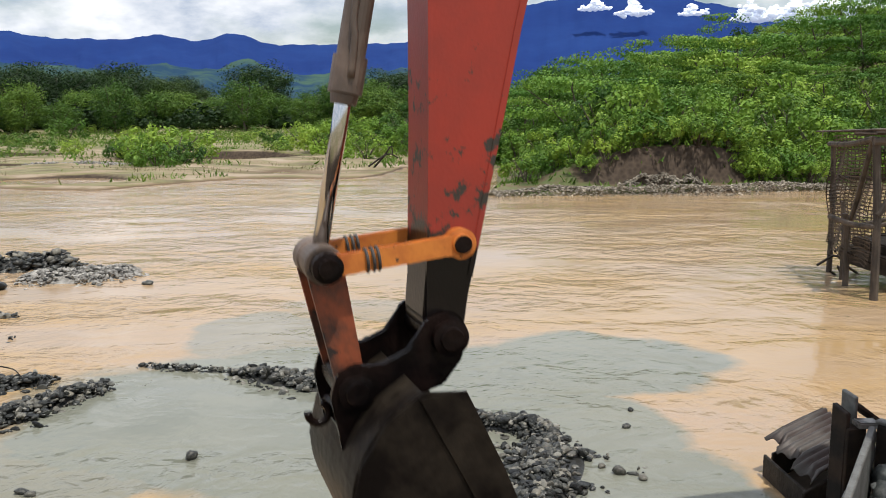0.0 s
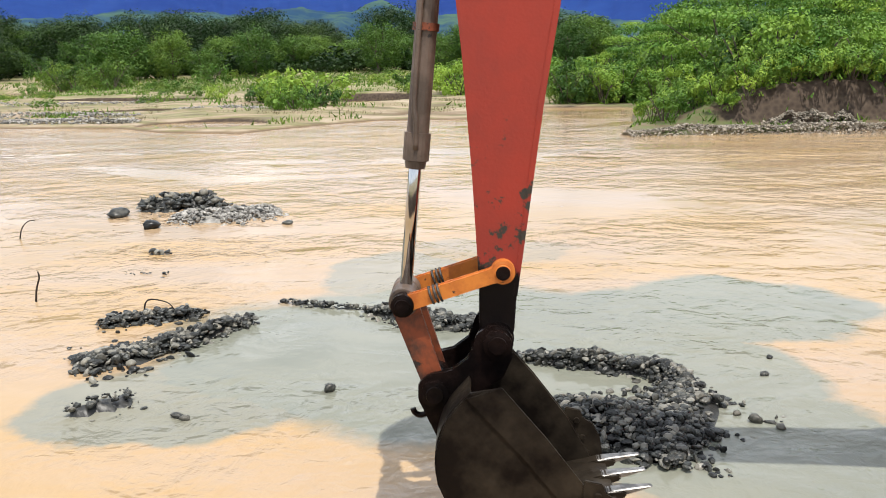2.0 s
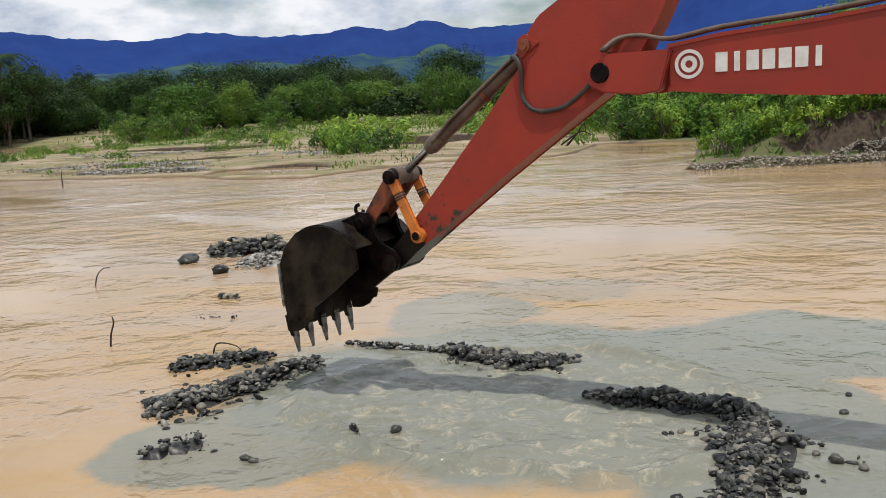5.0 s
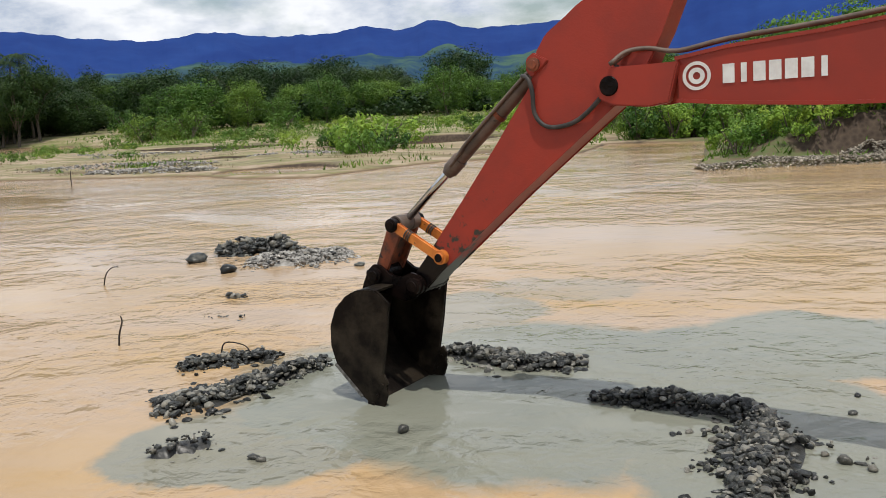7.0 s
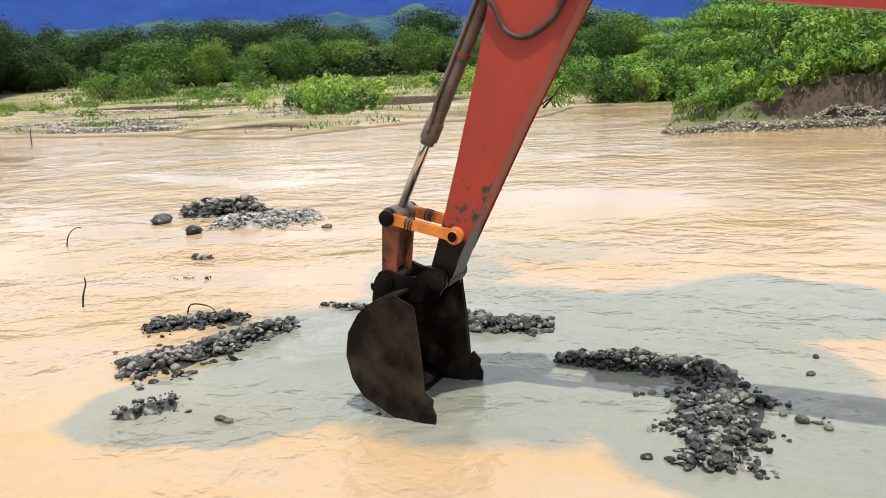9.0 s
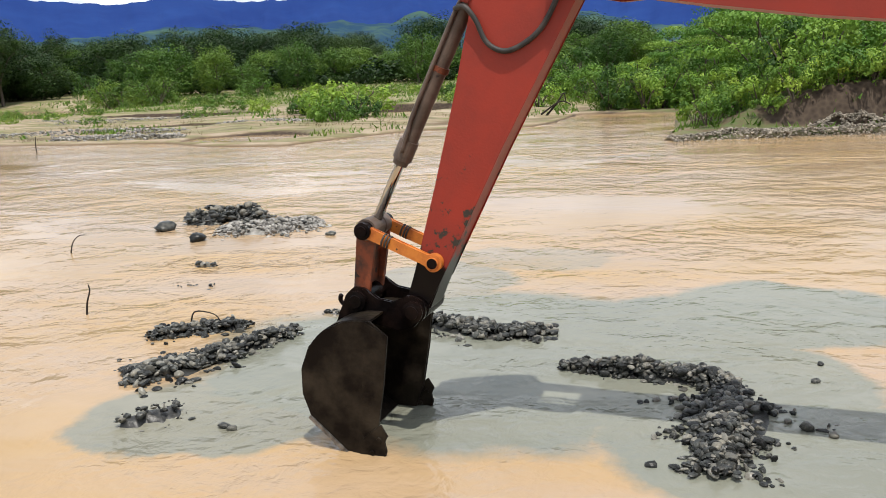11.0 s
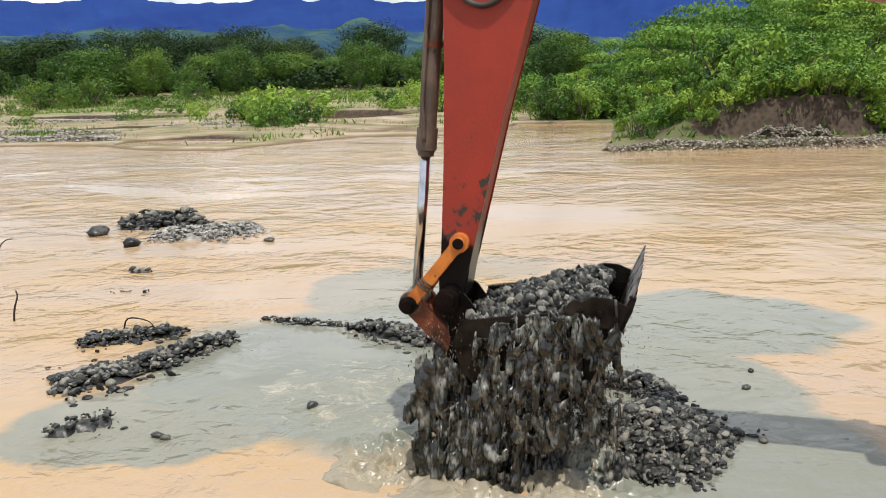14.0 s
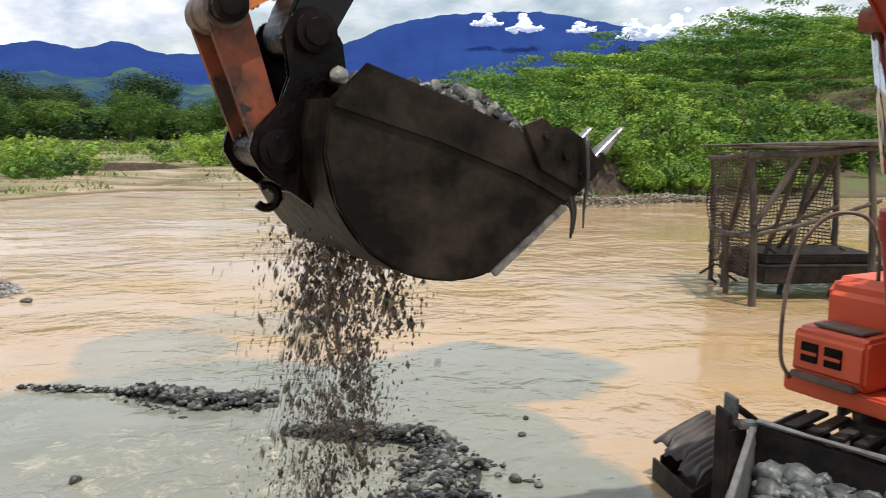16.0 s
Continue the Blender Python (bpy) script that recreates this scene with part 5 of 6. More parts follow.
def gravel_bar(name, label, line, width, tall, count, size, seed, mat=ROCK, big=30, lumpy=0.5, base=None, silt=True, m=None, widths=None):
    """A low bank of gravel along a line: silt beneath, joined pebbles over it, and larger stones one by one."""
    rng = np.random.default_rng(seed)
    root = thing(name, None, label, "gravel", m)
    prof = lambda s, r: tall * (1 - min(1, abs(r)) ** 1.6) * (0.35 + 0.65 * min(1, 6 * min(s, 1 - s) + 0.15)) * (1 - lumpy + lumpy * (0.9 + 0.9 * float(fbm(np.array(s * 9.0), np.array(r * 1.2), 1.0, seed * 1.0, 3))))
    swell = lambda s: float(np.interp(s, np.linspace(0, 1, len(widths)), widths)) if widths else width * (0.55 + 0.45 * math.sin(math.pi * (0.08 + 0.84 * s)))
    wid = lambda s: swell(s) * max(0.3, 0.92 + 0.85 * float(fbm(np.array(s * 8.0), np.array(0.3), 1.0, seed + 5.0, 4)))
    rag = 1.5 if size < 0.05 else 1.15
    # silt under the stones
    n, k = 22, 9
    vs = []
    for i in range(n):
        s = i / (n - 1)
        p, d = along(line, s)
        for j in range(k):
            r = -1.1 + 2.2 * j / (k - 1)
            e = 0.0 if 0 < i < n - 1 else 1.0
            q = p + Vector((-d.y, d.x, 0)) * r * wid(s)
            vs.append((q.x, q.y, -0.05 if e or abs(r) > 1 else prof(s, r) * 0.9 - 0.035))
    fs = [(i * k + j, i * k + j + 1, (i + 1) * k + j + 1, (i + 1) * k + j) for i in range(n - 1) for j in range(k - 1)]
    if silt:
        part("silt", mesh_of("silt", vs, fs, base or MUD, True), None, root)
    places, sizes = [], []
    for _ in range(count):
        s = rng.random()
        r = np.clip(rng.normal() * 0.5 * rag, -1.3 * rag, 1.3 * rag)
        p, d = along(line, s)
        if rag > 1.2 and abs(r) > 0.35 and float(fbm(np.array(p.x + r), np.array(p.y - r), 0.35, seed * 2.0, 3)) < 0.06 * abs(r):
            continue
        q = p + Vector((-d.y, d.x, 0)) * r * wid(s) + Vector((rng.normal() * 0.03, rng.normal() * 0.03, 0))
        sz = size * (0.38 + 1.15 * rng.random() ** 2.2)
        places.append((q.x, q.y, prof(s, r) + rng.uniform(-0.3, 0.5) * sz))
        sizes.append(sz)
    v, f = stones(np.array(places), sizes, rng, ICO2 if 0.033 < size < 0.05 else ICO1)
    tagged(part("gravel", mesh_of("gravel", v, f, mat), None, root), kind="stuff")
    for i in range(big):
        s = rng.random()
        r = np.clip(rng.normal() * 0.5, -1.3, 1.3)
        p, d = along(line, s)
        q = p + Vector((-d.y, d.x, 0)) * r * wid(s)
        k = size * rng.uniform(0.9, 1.7)
        part("stone", STONE_SHAPES[i % 6], None, root, "", Matrix.Translation((q.x, q.y, prof(s, r) + 0.25 * k)) @ Matrix.Rotation(rng.uniform(0, 6.28), 4, "Z") @ Matrix.Scale(k, 4))
    return root


BAR = "low bar of wet dark gravel standing out of the river"
gravel_bar("gravel_bar", BAR, [(-5.15, 7.95), (-4.65, 8.35), (-4.25, 9.0), (-3.85, 9.65)], 0.30, 0.11, 2300, 0.040, 1, big=70, widths=(0.34, 0.36, 0.24, 0.16, 0.08))
gravel_bar("gravel_bar", BAR, [(-5.65, 9.35), (-5.2, 9.7), (-4.6, 9.85)], 0.20, 0.09, 1000, 0.038, 2, big=30)
gravel_bar("gravel_bar", "thin line of dark gravel in the river", [(-3.75, 10.55), (-3.1, 10.35), (-2.4, 10.25)], 0.06, 0.05, 260, 0.032, 3, big=10)
gravel_bar("gravel_bar", BAR, [(-2.55, 10.2), (-1.9, 9.95), (-1.4, 9.65), (-0.75, 9.85)], 0.22, 0.11, 1500, 0.040, 4, big=60)
PILE = gravel_bar("gravel_pile", "curved pile of wet dark gravel with pale cobbles", [(-0.55, 8.62), (0.1, 8.5), (0.8, 8.35), (1.0, 7.9), (0.88, 7.1), (0.74, 6.3)], 0.31, 0.15, 4200, 0.038, 5, big=110, widths=(0.05, 0.09, 0.12, 0.22, 0.36, 0.36, 0.30))
gravel_bar("mud_lump", "lump of dark silt in the shallows", [(-4.5, 6.75), (-4.3, 6.95), (-4.1, 7.2)], 0.17, 0.12, 80, 0.03, 6, big=6)
gravel_bar("gravel_bar", "small dark stones awash in the river", [(-7.0, 13.25), (-6.8, 13.15), (-6.55, 13.3)], 0.14, 0.05, 40, 0.04, 7, big=4)
gravel_bar("gravel_bar", "small dark stones awash in the river", [(-6.7, 11.7), (-6.3, 11.95), (-5.9, 11.8)], 0.16, 0.015, 22, 0.032, 8, big=1)
gravel_bar("gravel_islet", "islet of dark muddy boulders", [(-9.3, 17.4), (-8.5, 17.7), (-7.5, 17.6)], 0.5, 0.24, 420, 0.075, 9, big=30, lumpy=0.8)
gravel_bar("gravel_islet", "islet of pale grey gravel", [(-8.0, 16.5), (-7.2, 16.4), (-6.1, 17.2)], 0.6, 0.16, 1700, 0.050, 10, ROCK_DRY, big=30, base=ROCK_DRY)
for _i, (_x, _y, _k) in enumerate(((-9.35, 16.6, 0.30), (-8.05, 15.4, 0.19), (-5.5, 15.9, 0.12), (1.55, 7.25, 0.075), (1.72, 7.12, 0.05), (1.85, 8.4, 0.05), (-3.5, 6.85, 0.07), (-3.4, 6.8, 0.05), (2.0, 8.9, 0.05), (-2.3, 7.6, 0.08))):
    thing("boulder" if _k > 0.1 else "cobble", STONE_SHAPES[_i % 6], "dark wet stone lying in the river", "stone", Matrix.Translation((_x, _y, 0.25 * _k)) @ Matrix.Rotation(_i * 1.3, 4, "Z") @ Matrix.Scale(_k, 4))
# gravel spits along the far shore
BANK_GRAVEL = material("brown_grey_gravel", (0.18, 0.155, 0.12), 0.8, second=(0.33, 0.295, 0.24), scale=9, bump=0.2, bump_scale=50, island=0.6)
SPIT = "low spread of pale rubble on the muddy far shore"
for _i, (_line, _w) in enumerate((([(-37, 47), (-31, 48.5), (-25, 47)], 1.5), ([(-44, 60), (-36, 58), (-30, 60)], 2.2), ([(-25, 52), (-21, 53), (-18, 51)], 1.4), ([(-50, 70), (-42, 72), (-34, 70)], 3.0), ([(-30, 42.6), (-26, 42.2), (-22, 42)], 0.6), ([(-46, 78), (-38, 82)], 3.0))):
    gravel_bar("gravel_spit", SPIT, _line, _w, 0.16, 900, 0.085, 60 + _i, ROCK_DRY, big=0, silt=False, m=Matrix.Translation((0, 0, 0.13 + 0.10 * (_line[0][1] > 55))))
gravel_bar("gravel_slope", "pale gravel spilling from the cut bank", [(7.2, 35.9), (8.8, 36.0), (11.0, 36.5)], 1.1, 0.62, 4600, 0.045, 22, BANK_GRAVEL, big=0, silt=False)
gravel_bar("gravel_slope", "grey gravel at the foot of the cut bank", [(1.9, 34.0), (4.5, 34.6), (8.5, 35.0), (12.6, 35.8), (17, 37.0)], 0.9, 0.30, 6000, 0.050, 23, BANK_GRAVEL, big=0, silt=False)


def heap(name, label, rx, ry, tall, count, size, seed, dome=1.5, big=90):
    """A loose heap of gravel about its own base."""
    rng = np.random.default_rng(seed)
    root = thing(name, None, label, "gravel")
    rr, aa = np.meshgrid(np.linspace(0, 1.05, 12), np.linspace(0, 2 * math.pi, 40, endpoint=False), indexing="ij")
    wob = 1 + 0.12 * np.sin(3 * aa + seed) + 0.08 * np.sin(5 * aa)
    h = lambda r: tall * np.clip(1 - r ** dome, -0.1, 1)
    v = np.stack([rr * rx * wob * np.cos(aa), rr * ry * wob * np.sin(aa), h(rr) - 0.04], -1).reshape(-1, 3)
    f = [(i * 40 + j, i * 40 + (j + 1) % 40, (i + 1) * 40 + (j + 1) % 40, (i + 1) * 40 + j) for i in range(11) for j in range(40)]
    part("core", mesh_of("core", v, f, MUD, True), None, root)
    r, a = np.sqrt(rng.random(count)) * 1.03, rng.uniform(0, 2 * math.pi, count)
    w = 1 + 0.12 * np.sin(3 * a + seed) + 0.08 * np.sin(5 * a)
    pl = np.stack([r * rx * w * np.cos(a), r * ry * w * np.sin(a), h(r) + rng.uniform(-0.2, 0.5, count) * size], -1)
    vv, ff = stones(pl, size * (0.4 + 1.3 * rng.random(count) ** 2.0), rng, ICO2)
    tagged(part("gravel", mesh_of("gravel", vv, ff, ROCK), None, root), kind="stuff")
    for i in range(big):
        r, a = math.sqrt(rng.random()), rng.uniform(0, 6.28)
        k = size * rng.uniform(1.0, 1.9)
        part("stone", STONE_SHAPES[i % 6], None, root, "", Matrix.Translation((r * rx * math.cos(a), r * ry * math.sin(a), float(h(np.array(r))) + 0.2 * k)) @ Matrix.Rotation(a * 3, 4, "Z") @ Matrix.Scale(k, 4))
    return root


HEAP_EARLY = heap("gravel_heap", "dark wet gravel pushed up before the bucket", 0.80, 0.48, 0.26, 2000, 0.034, 31, big=60)
HEAP_LATE = heap("gravel_heap", "tall mound of wet gravel heaved up by the bucket", 0.92, 0.90, 0.60, 5200, 0.031, 32, big=50)
HEAP_SPILL = heap("gravel_spill", "steep spill of wet gravel over the rising bucket", 0.66, 0.52, 1.30, 4600, 0.030, 33, 1.05, 30)
MUD_DUMP = heap("mud_dump", "dark slumping mound of wet silt dropped by the bucket", 0.62, 0.46, 0.74, 1500, 0.022, 34, 0.8, 12)


def bucket_load():
    """Gravel that fills the bucket, in the bucket's own frame."""
    rng = np.random.default_rng(51)
    root = thing("gravel_load", None, "wet dark gravel filling the bucket", "gravel")
    b, z = np.meshgrid(np.linspace(-0.10, -1.20, 16), np.linspace(-0.50, 0.50, 15), indexing="ij")
    top = lambda b, z: 0.15 - 0.17 * np.clip(1 - ((b + 0.90) / 0.60) ** 2, 0, 1) * np.clip(1 - (z / 0.56) ** 2, 0, 1) + 0.02 * np.sin(9 * b + 6 * z)
    v = np.stack([top(b, z) + 0.03, b, z], -1).reshape(-1, 3)
    f = [(i * 15 + j, i * 15 + j + 1, (i + 1) * 15 + j + 1, (i + 1) * 15 + j) for i in range(15) for j in range(14)]
    part("silt", mesh_of("silt", v, f, MUD, True), None, root)
    n = 900
    bb, zz = -rng.uniform(0.15, 1.2, n), rng.uniform(-0.5, 0.5, n)
    pl = np.stack([top(bb, zz) + rng.uniform(-0.02, 0.02, n), bb, zz], -1)
    vv, ff = stones(pl, 0.034 * rng.uniform(0.5, 1.4, n), rng, ICO2)
    tagged(part("gravel", mesh_of("gravel", vv, ff, ROCK), None, root), kind="stuff")
    return root


LOAD = bucket_load()


# ---- stirred water ----
def churn(name, label, rx, ry, amp, seed, n=150, rim=0.0):
    """A patch of stirred water: lumps and rills that die away towards its rim."""
    u, v = np.meshgrid(np.linspace(-1, 1, n), np.linspace(-1, 1, n))
    r = np.sqrt(u * u + v * v) + 0.22 * fbm(u, v, 0.7, seed, 4)
    win = np.clip(1.0 - r, 0, 1) ** 0.6
    a = fbm(u * rx, v * ry, 0.42, seed, 5)
    b = 1 - 2.2 * np.abs(fbm(u * rx + 0.2 * a, v * ry, 0.30, seed + 3, 5))
    c = fbm(u * rx, v * ry, 0.09, seed + 6, 3)
    z = np.where(r < 1, amp * win * (0.05 + 0.7 * a + 0.45 * b + 0.12 * c) + 0.035 * win - 0.012 + rim * np.exp(-((r - 0.84) / 0.07) ** 2) * (1 + 0.6 * a + 0.3 * c), -0.05)
    vs = np.stack([u * rx, v * ry, np.maximum(z, -0.05)], -1).reshape(-1, 3)
    f = [(i * n + j, i * n + j + 1, (i + 1) * n + j + 1, (i + 1) * n + j) for i in range(n - 1) for j in range(n - 1)]
    f = [q for q in f if max(vs[k][2] for k in q) > -0.049]
    return thing(name, mesh_of(name, vs, f, CHURN, True), label, "splash")


CHURN_A = churn("churned_water", "foaming grey and tan water round the bucket", 2.05, 1.15, 0.27, 1.0, 190, 0.05)
CHURN_B = churn("churned_water", "broad patch of stirred foaming water", 2.7, 2.1, 0.050, 2.0, 190, 0.06)
CHURN_C = churn("churned_water", "grey water surging over the sunken bucket", 1.7, 1.1, 0.24, 3.0)
CHURN_E = churn("splash_crown", "tall grey splash where water pours off the bucket", 1.35, 0.8, 0.40, 6.0)
CHURN_D = churn("churned_water", "white foaming wash below the lifted bucket", 1.9, 1.25, 0.05, 4.0)


def surge():
    """A smooth bulge of grey water pouring off the bucket."""
    n = 90
    u, v = np.meshgrid(np.linspace(-1, 1, n), np.linspace(-1, 1, n))
    r2 = u * u + v * v + 0.20 * fbm(u, v, 0.35, 7.0, 4)
    z = 0.80 * np.clip(1 - r2 ** 2, 0, 1) ** 0.5 * (1 + 0.10 * fbm(u, v, 0.30, 9.0, 5) + 0.05 * fbm(u, v, 0.06, 4.0, 3)) - 0.04
    vs = np.stack([u * 0.42 * (1 + 0.06 * fbm(u, v, 0.1, 2.0, 3)), v * 0.40, z], -1).reshape(-1, 3)
    f = [(i * n + j, i * n + j + 1, (i + 1) * n + j + 1, (i + 1) * n + j) for i in range(n - 1) for j in range(n - 1)]
    f = [q for q in f if max(vs[k][2] for k in q) > -0.039]
    return thing("water_surge", mesh_of("water_surge", vs, f, SHEET_WATER, True), "bulge of grey water over the bucket", "splash")


SURGE = surge()


def drops(seed, n, wide, tall, size):
    """A handful of falling mud and water: long drops, and lumps, loosely together."""
    rng = np.random.default_rng(seed)
    bv = np.array([(1, 0, 0), (-1, 0, 0), (0, 1, 0), (0, -1, 0), (0, 0, 1), (0, 0, -1)], float)
    bf = np.array([(0, 2, 4), (2, 1, 4), (1, 3, 4), (3, 0, 4), (2, 0, 5), (1, 2, 5), (3, 1, 5), (0, 3, 5)])
    vs, fs = [], []
    for i in range(n):
        s = size * rng.uniform(0.25, 1.0) ** 1.5 * (3.2 if i < n * 0.045 else 1.0)
        v = bv * (1 + rng.uniform(-0.3, 0.3, (len(bv), 1))) * np.array([s, s, s * rng.uniform(1.0, 3.6)])
        t = rng.uniform(-0.4, 0.4)
        v = v @ np.array([[math.cos(t), 0, math.sin(t)], [0, 1, 0], [-math.sin(t), 0, math.cos(t)]])
        vs.append(v + np.array([rng.normal() * wide * 0.5, rng.normal() * wide * 0.5, rng.uniform(-0.5, 0.5) * tall]))
        fs.append(bf + i * len(bv))
    return mesh_of("muddy_drops", np.concatenate(vs), np.concatenate(fs), SPRAY, True)


DROP_SHAPES = [drops(60 + k, 330, 0.17 + 0.07 * (k % 3), 0.7, 0.0068) for k in range(6)] + [drops(70 + k, 190, 0.42, 0.7, 0.0062) for k in range(3)]
MUD_CORES = [drops(90 + k, 700, 0.10, 0.85, 0.0078) for k in range(4)]
FALLS = []


def curtain(seed, wide, tall):
    """A torn sheet of muddy water, hanging down from its top edge in strands with holes."""
    nu, nv = 34, 60
    u, v = np.meshgrid(np.linspace(-1, 1, nu), np.linspace(0, 1, nv))
    a = fbm(u * wide * 1.2, v * tall * 0.8, 0.22, seed, 5)
    hole = fbm(u * wide * 1.5, v * tall * 0.8, 0.20, seed + 5, 6)
    x = u * wide * 0.5 * (1 + 0.25 * v) + 0.03 * a
    y = 0.12 * a + 0.03 * fbm(u * wide, v * tall, 0.05, seed + 2, 3)
    vs = np.stack([x, y, -v * tall + 0.05 * a], -1).reshape(-1, 3)
    torn = (hole - 0.25 + 0.38 * v + 0.40 * np.clip(np.abs(u) - 0.45, 0, 1) * 1.4).ravel()
    f = [(i * nu + j, i * nu + j + 1, (i + 1) * nu + j + 1, (i + 1) * nu + j) for i in range(nv - 1) for j in range(nu - 1)]
    f = [q for q in f if max(torn[k] for k in q) < 0.22]
    used = {k: i for i, k in enumerate(sorted({k for q in f for k in q}))}
    return mesh_of("water_curtain", vs[sorted(used)], [tuple(used[k] for k in q) for q in f], SHEET_WATER, True)


CURTAIN_SHAPES = [curtain(11.0 + 2.3 * k, 0.5, 0.95) for k in range(5)] + [curtain(31.0 + 1.7 * k, 0.6, 1.25) for k in range(4)]
CURTAINS = []
# pouring over the side plate, then off the back of the bucket
for _i in range(13):
    _side = _i < 8
    _ob = thing("water_curtain", CURTAIN_SHAPES[_i % 5 if _side else 5 + _i % 4], "torn sheet of grey muddy water pouring off the bucket", "falling water", group="sheets of water off the bucket")
    _ob.modifiers.new("thickness", "SOLIDIFY").thickness = 0.012
    if _side:
        CURTAINS.append((_ob, 13.72 + 0.03 * _i if _i < 3 else 13.86 + 0.03 * _i, (0.13, -0.10 - 0.135 * _i, -0.57 - 0.02 * (_i % 2)), (0.0, -0.15), 0.0))
    else:
        _k = _i - 8
        CURTAINS.append((_ob, 14.05 + 0.085 * _k, (0.40 + 0.05 * (_k % 3), 0.02 - 0.05 * (_k % 2), -0.5 + 0.25 * (_k * 3 % 5)), (-0.2 - 0.3 * (_k % 4), -0.2 + 0.1 * (_k % 3)), 50.0 if _k % 2 else 5.0))
_rng = np.random.default_rng(8)
for _i in range(190):
    _ob = thing("muddy_drops", DROP_SHAPES[_i % 9], "muddy water and grit falling from the bucket", "falling water", kind="stuff")
    _t = 13.5 + 2.5 * (_i / 190) ** 1.3
    FALLS.append((_ob, _t, (_rng.uniform(0.46, 0.60), _rng.uniform(-0.85, -0.25) if _t > 14.9 else _rng.uniform(-0.95, 0.05), _rng.uniform(-0.33, 0.33)), _rng.normal(size=2) * (0.45 if _t < 14.9 else 0.10)))
DUMPS = []
for _i in range(16):
    _ob = thing("falling_grit", DROP_SHAPES[_i % 6], "dark grit and mud pouring off the bucket teeth", "falling gravel", group="grit pouring off the teeth", kind="stuff")
    DUMPS.append((_ob, 3.15 + 0.03 * _i, (_rng.uniform(-0.05, 0.15), _rng.uniform(-1.35, -1.0), _rng.uniform(-0.45, 0.45)), _rng.normal(size=2) * 0.1))
# denser cores of mud in the fall
for _i in range(22):
    _ob = thing("mud_stream", MUD_CORES[_i % 4], "thick strand of falling muddy water", "falling water", kind="stuff")
    FALLS.append((_ob, 13.7 + 2.35 * _i / 22, (_rng.uniform(0.70, 0.84), _rng.uniform(-0.75, -0.35), (-0.22 if _i % 2 else 0.2) + _rng.normal() * 0.08), _rng.normal(size=2) * 0.04))
# strands of mud hanging from the corner tooth of the lifted bucket
def hanging_mud():
    rng = np.random.default_rng(19)
    root = thing("hanging_mud", None, "dripping dark strands of mud hanging from the bucket corner", "mud")
    for k in range(9):
        x, y, L = rng.uniform(-0.10, 0.10), rng.uniform(-0.12, 0.16), rng.uniform(0.16, 0.42)
        part("strand", tube(smooth_path([(x, y, 0.06), (x + 0.02 * rng.normal(), y, -0.35 * L), (x + 0.03 * rng.normal(), y, -0.7 * L), (x + 0.03 * rng.normal(), y, -L)], 4), rng.uniform(0.010, 0.024), 7, taper=0.3), MUD, root, smooth=True)
    return root


MUD_HANG = hanging_mud()
# lone stones that drop from the lip
STRAYS = []
for _i in range(10):
    _ob = thing("falling_stone", STONE_SHAPES[_i % 6], "small dark stone dropping from the bucket", "stone", group="stones dropping from the bucket")
    STRAYS.append((_ob, 13.9 + 0.2 * _i, (0.25, -1.25 + 0.02 * _i, -0.5 + 0.11 * _i)))


# ---- retaining bin by the digger ----
def slab(p, q, thick, z0, z1, bm=None, slope=None):
    """An upright board from p to q in plan; slope gives its top at q."""
    a, b = Vector((*p, 0)), Vector((*q, 0))
    d = (b - a).normalized()
    n = Vector((-d.y, d.x, 0)) * thick * 0.5
    m = bmesh.new()
    z2 = slope if slope is not None else z1
    v = [m.verts.new(x) for x in (a - n + Vector((0, 0, z0)), b - n + Vector((0, 0, z0)), b + n + Vector((0, 0, z0)), a + n + Vector((0, 0, z0)),
                                  a - n + Vector((0, 0, z1)), b - n + Vector((0, 0, z2)), b + n + Vector((0, 0, z2)), a + n + Vector((0, 0, z1)))]
    for f in ((3, 2, 1, 0), (4, 5, 6, 7), (0, 1, 5, 4), (1, 2, 6, 5), (2, 3, 7, 6), (3, 0, 4, 7)):
        m.faces.new([v[k] for k in f])
    bmesh.ops.bevel(m, geom=list(m.edges), offset=0.008, segments=1, affect="EDGES", clamp_overlap=True)
    return join(bm, m)


def build_bin():
    root = thing("rock_bin", None, "rusty dark steel and plank bin holding back gravel", "bin")
    part("back_panel", slab((3.19, 6.12), (3.85, 5.2), 0.05, -0.2, 0.87, slope=0.80), STEEL_DARK, root, "dark rusty steel back panel")
    part("panel_rim", slab((3.19, 6.13), (3.85, 5.21), 0.08, 0.874, 0.905, slope=0.835), PLANK, root)
    part("side_plank", slab((3.14, 6.10), (2.36, 4.9), 0.05, 0.36, 0.86, slope=0.70), PLANK, root, "grey wet side plank")
    part("lower_plank", slab((2.98, 6.0), (2.28, 4.9), 0.11, -0.3, 0.40), PLANK, root)
    part("corner_post", slab((2.96, 6.20), (3.12, 6.24), 0.14, -0.4, 0.82), STEEL_DARK, root, "dark steel corner post")
    part("upright_board", slab((2.93, 6.28), (2.99, 6.16), 0.05, 0.1, 0.98, slope=0.93), STEEL_DARK, root)
    part("upright_board", slab((3.03, 6.36), (3.08, 6.24), 0.04, 0.1, 1.06, slope=1.03), PLANK, root)
    part("brace", tube([(3.10, 6.30, 0.95), (3.55, 6.45, 0.62)], 0.03, 6), WOOD_DARK, root)
    part("bracket", box(3.04, 3.20, 6.10, 6.22, 0.83, 0.88, 0.01), WORN, root)
    return root


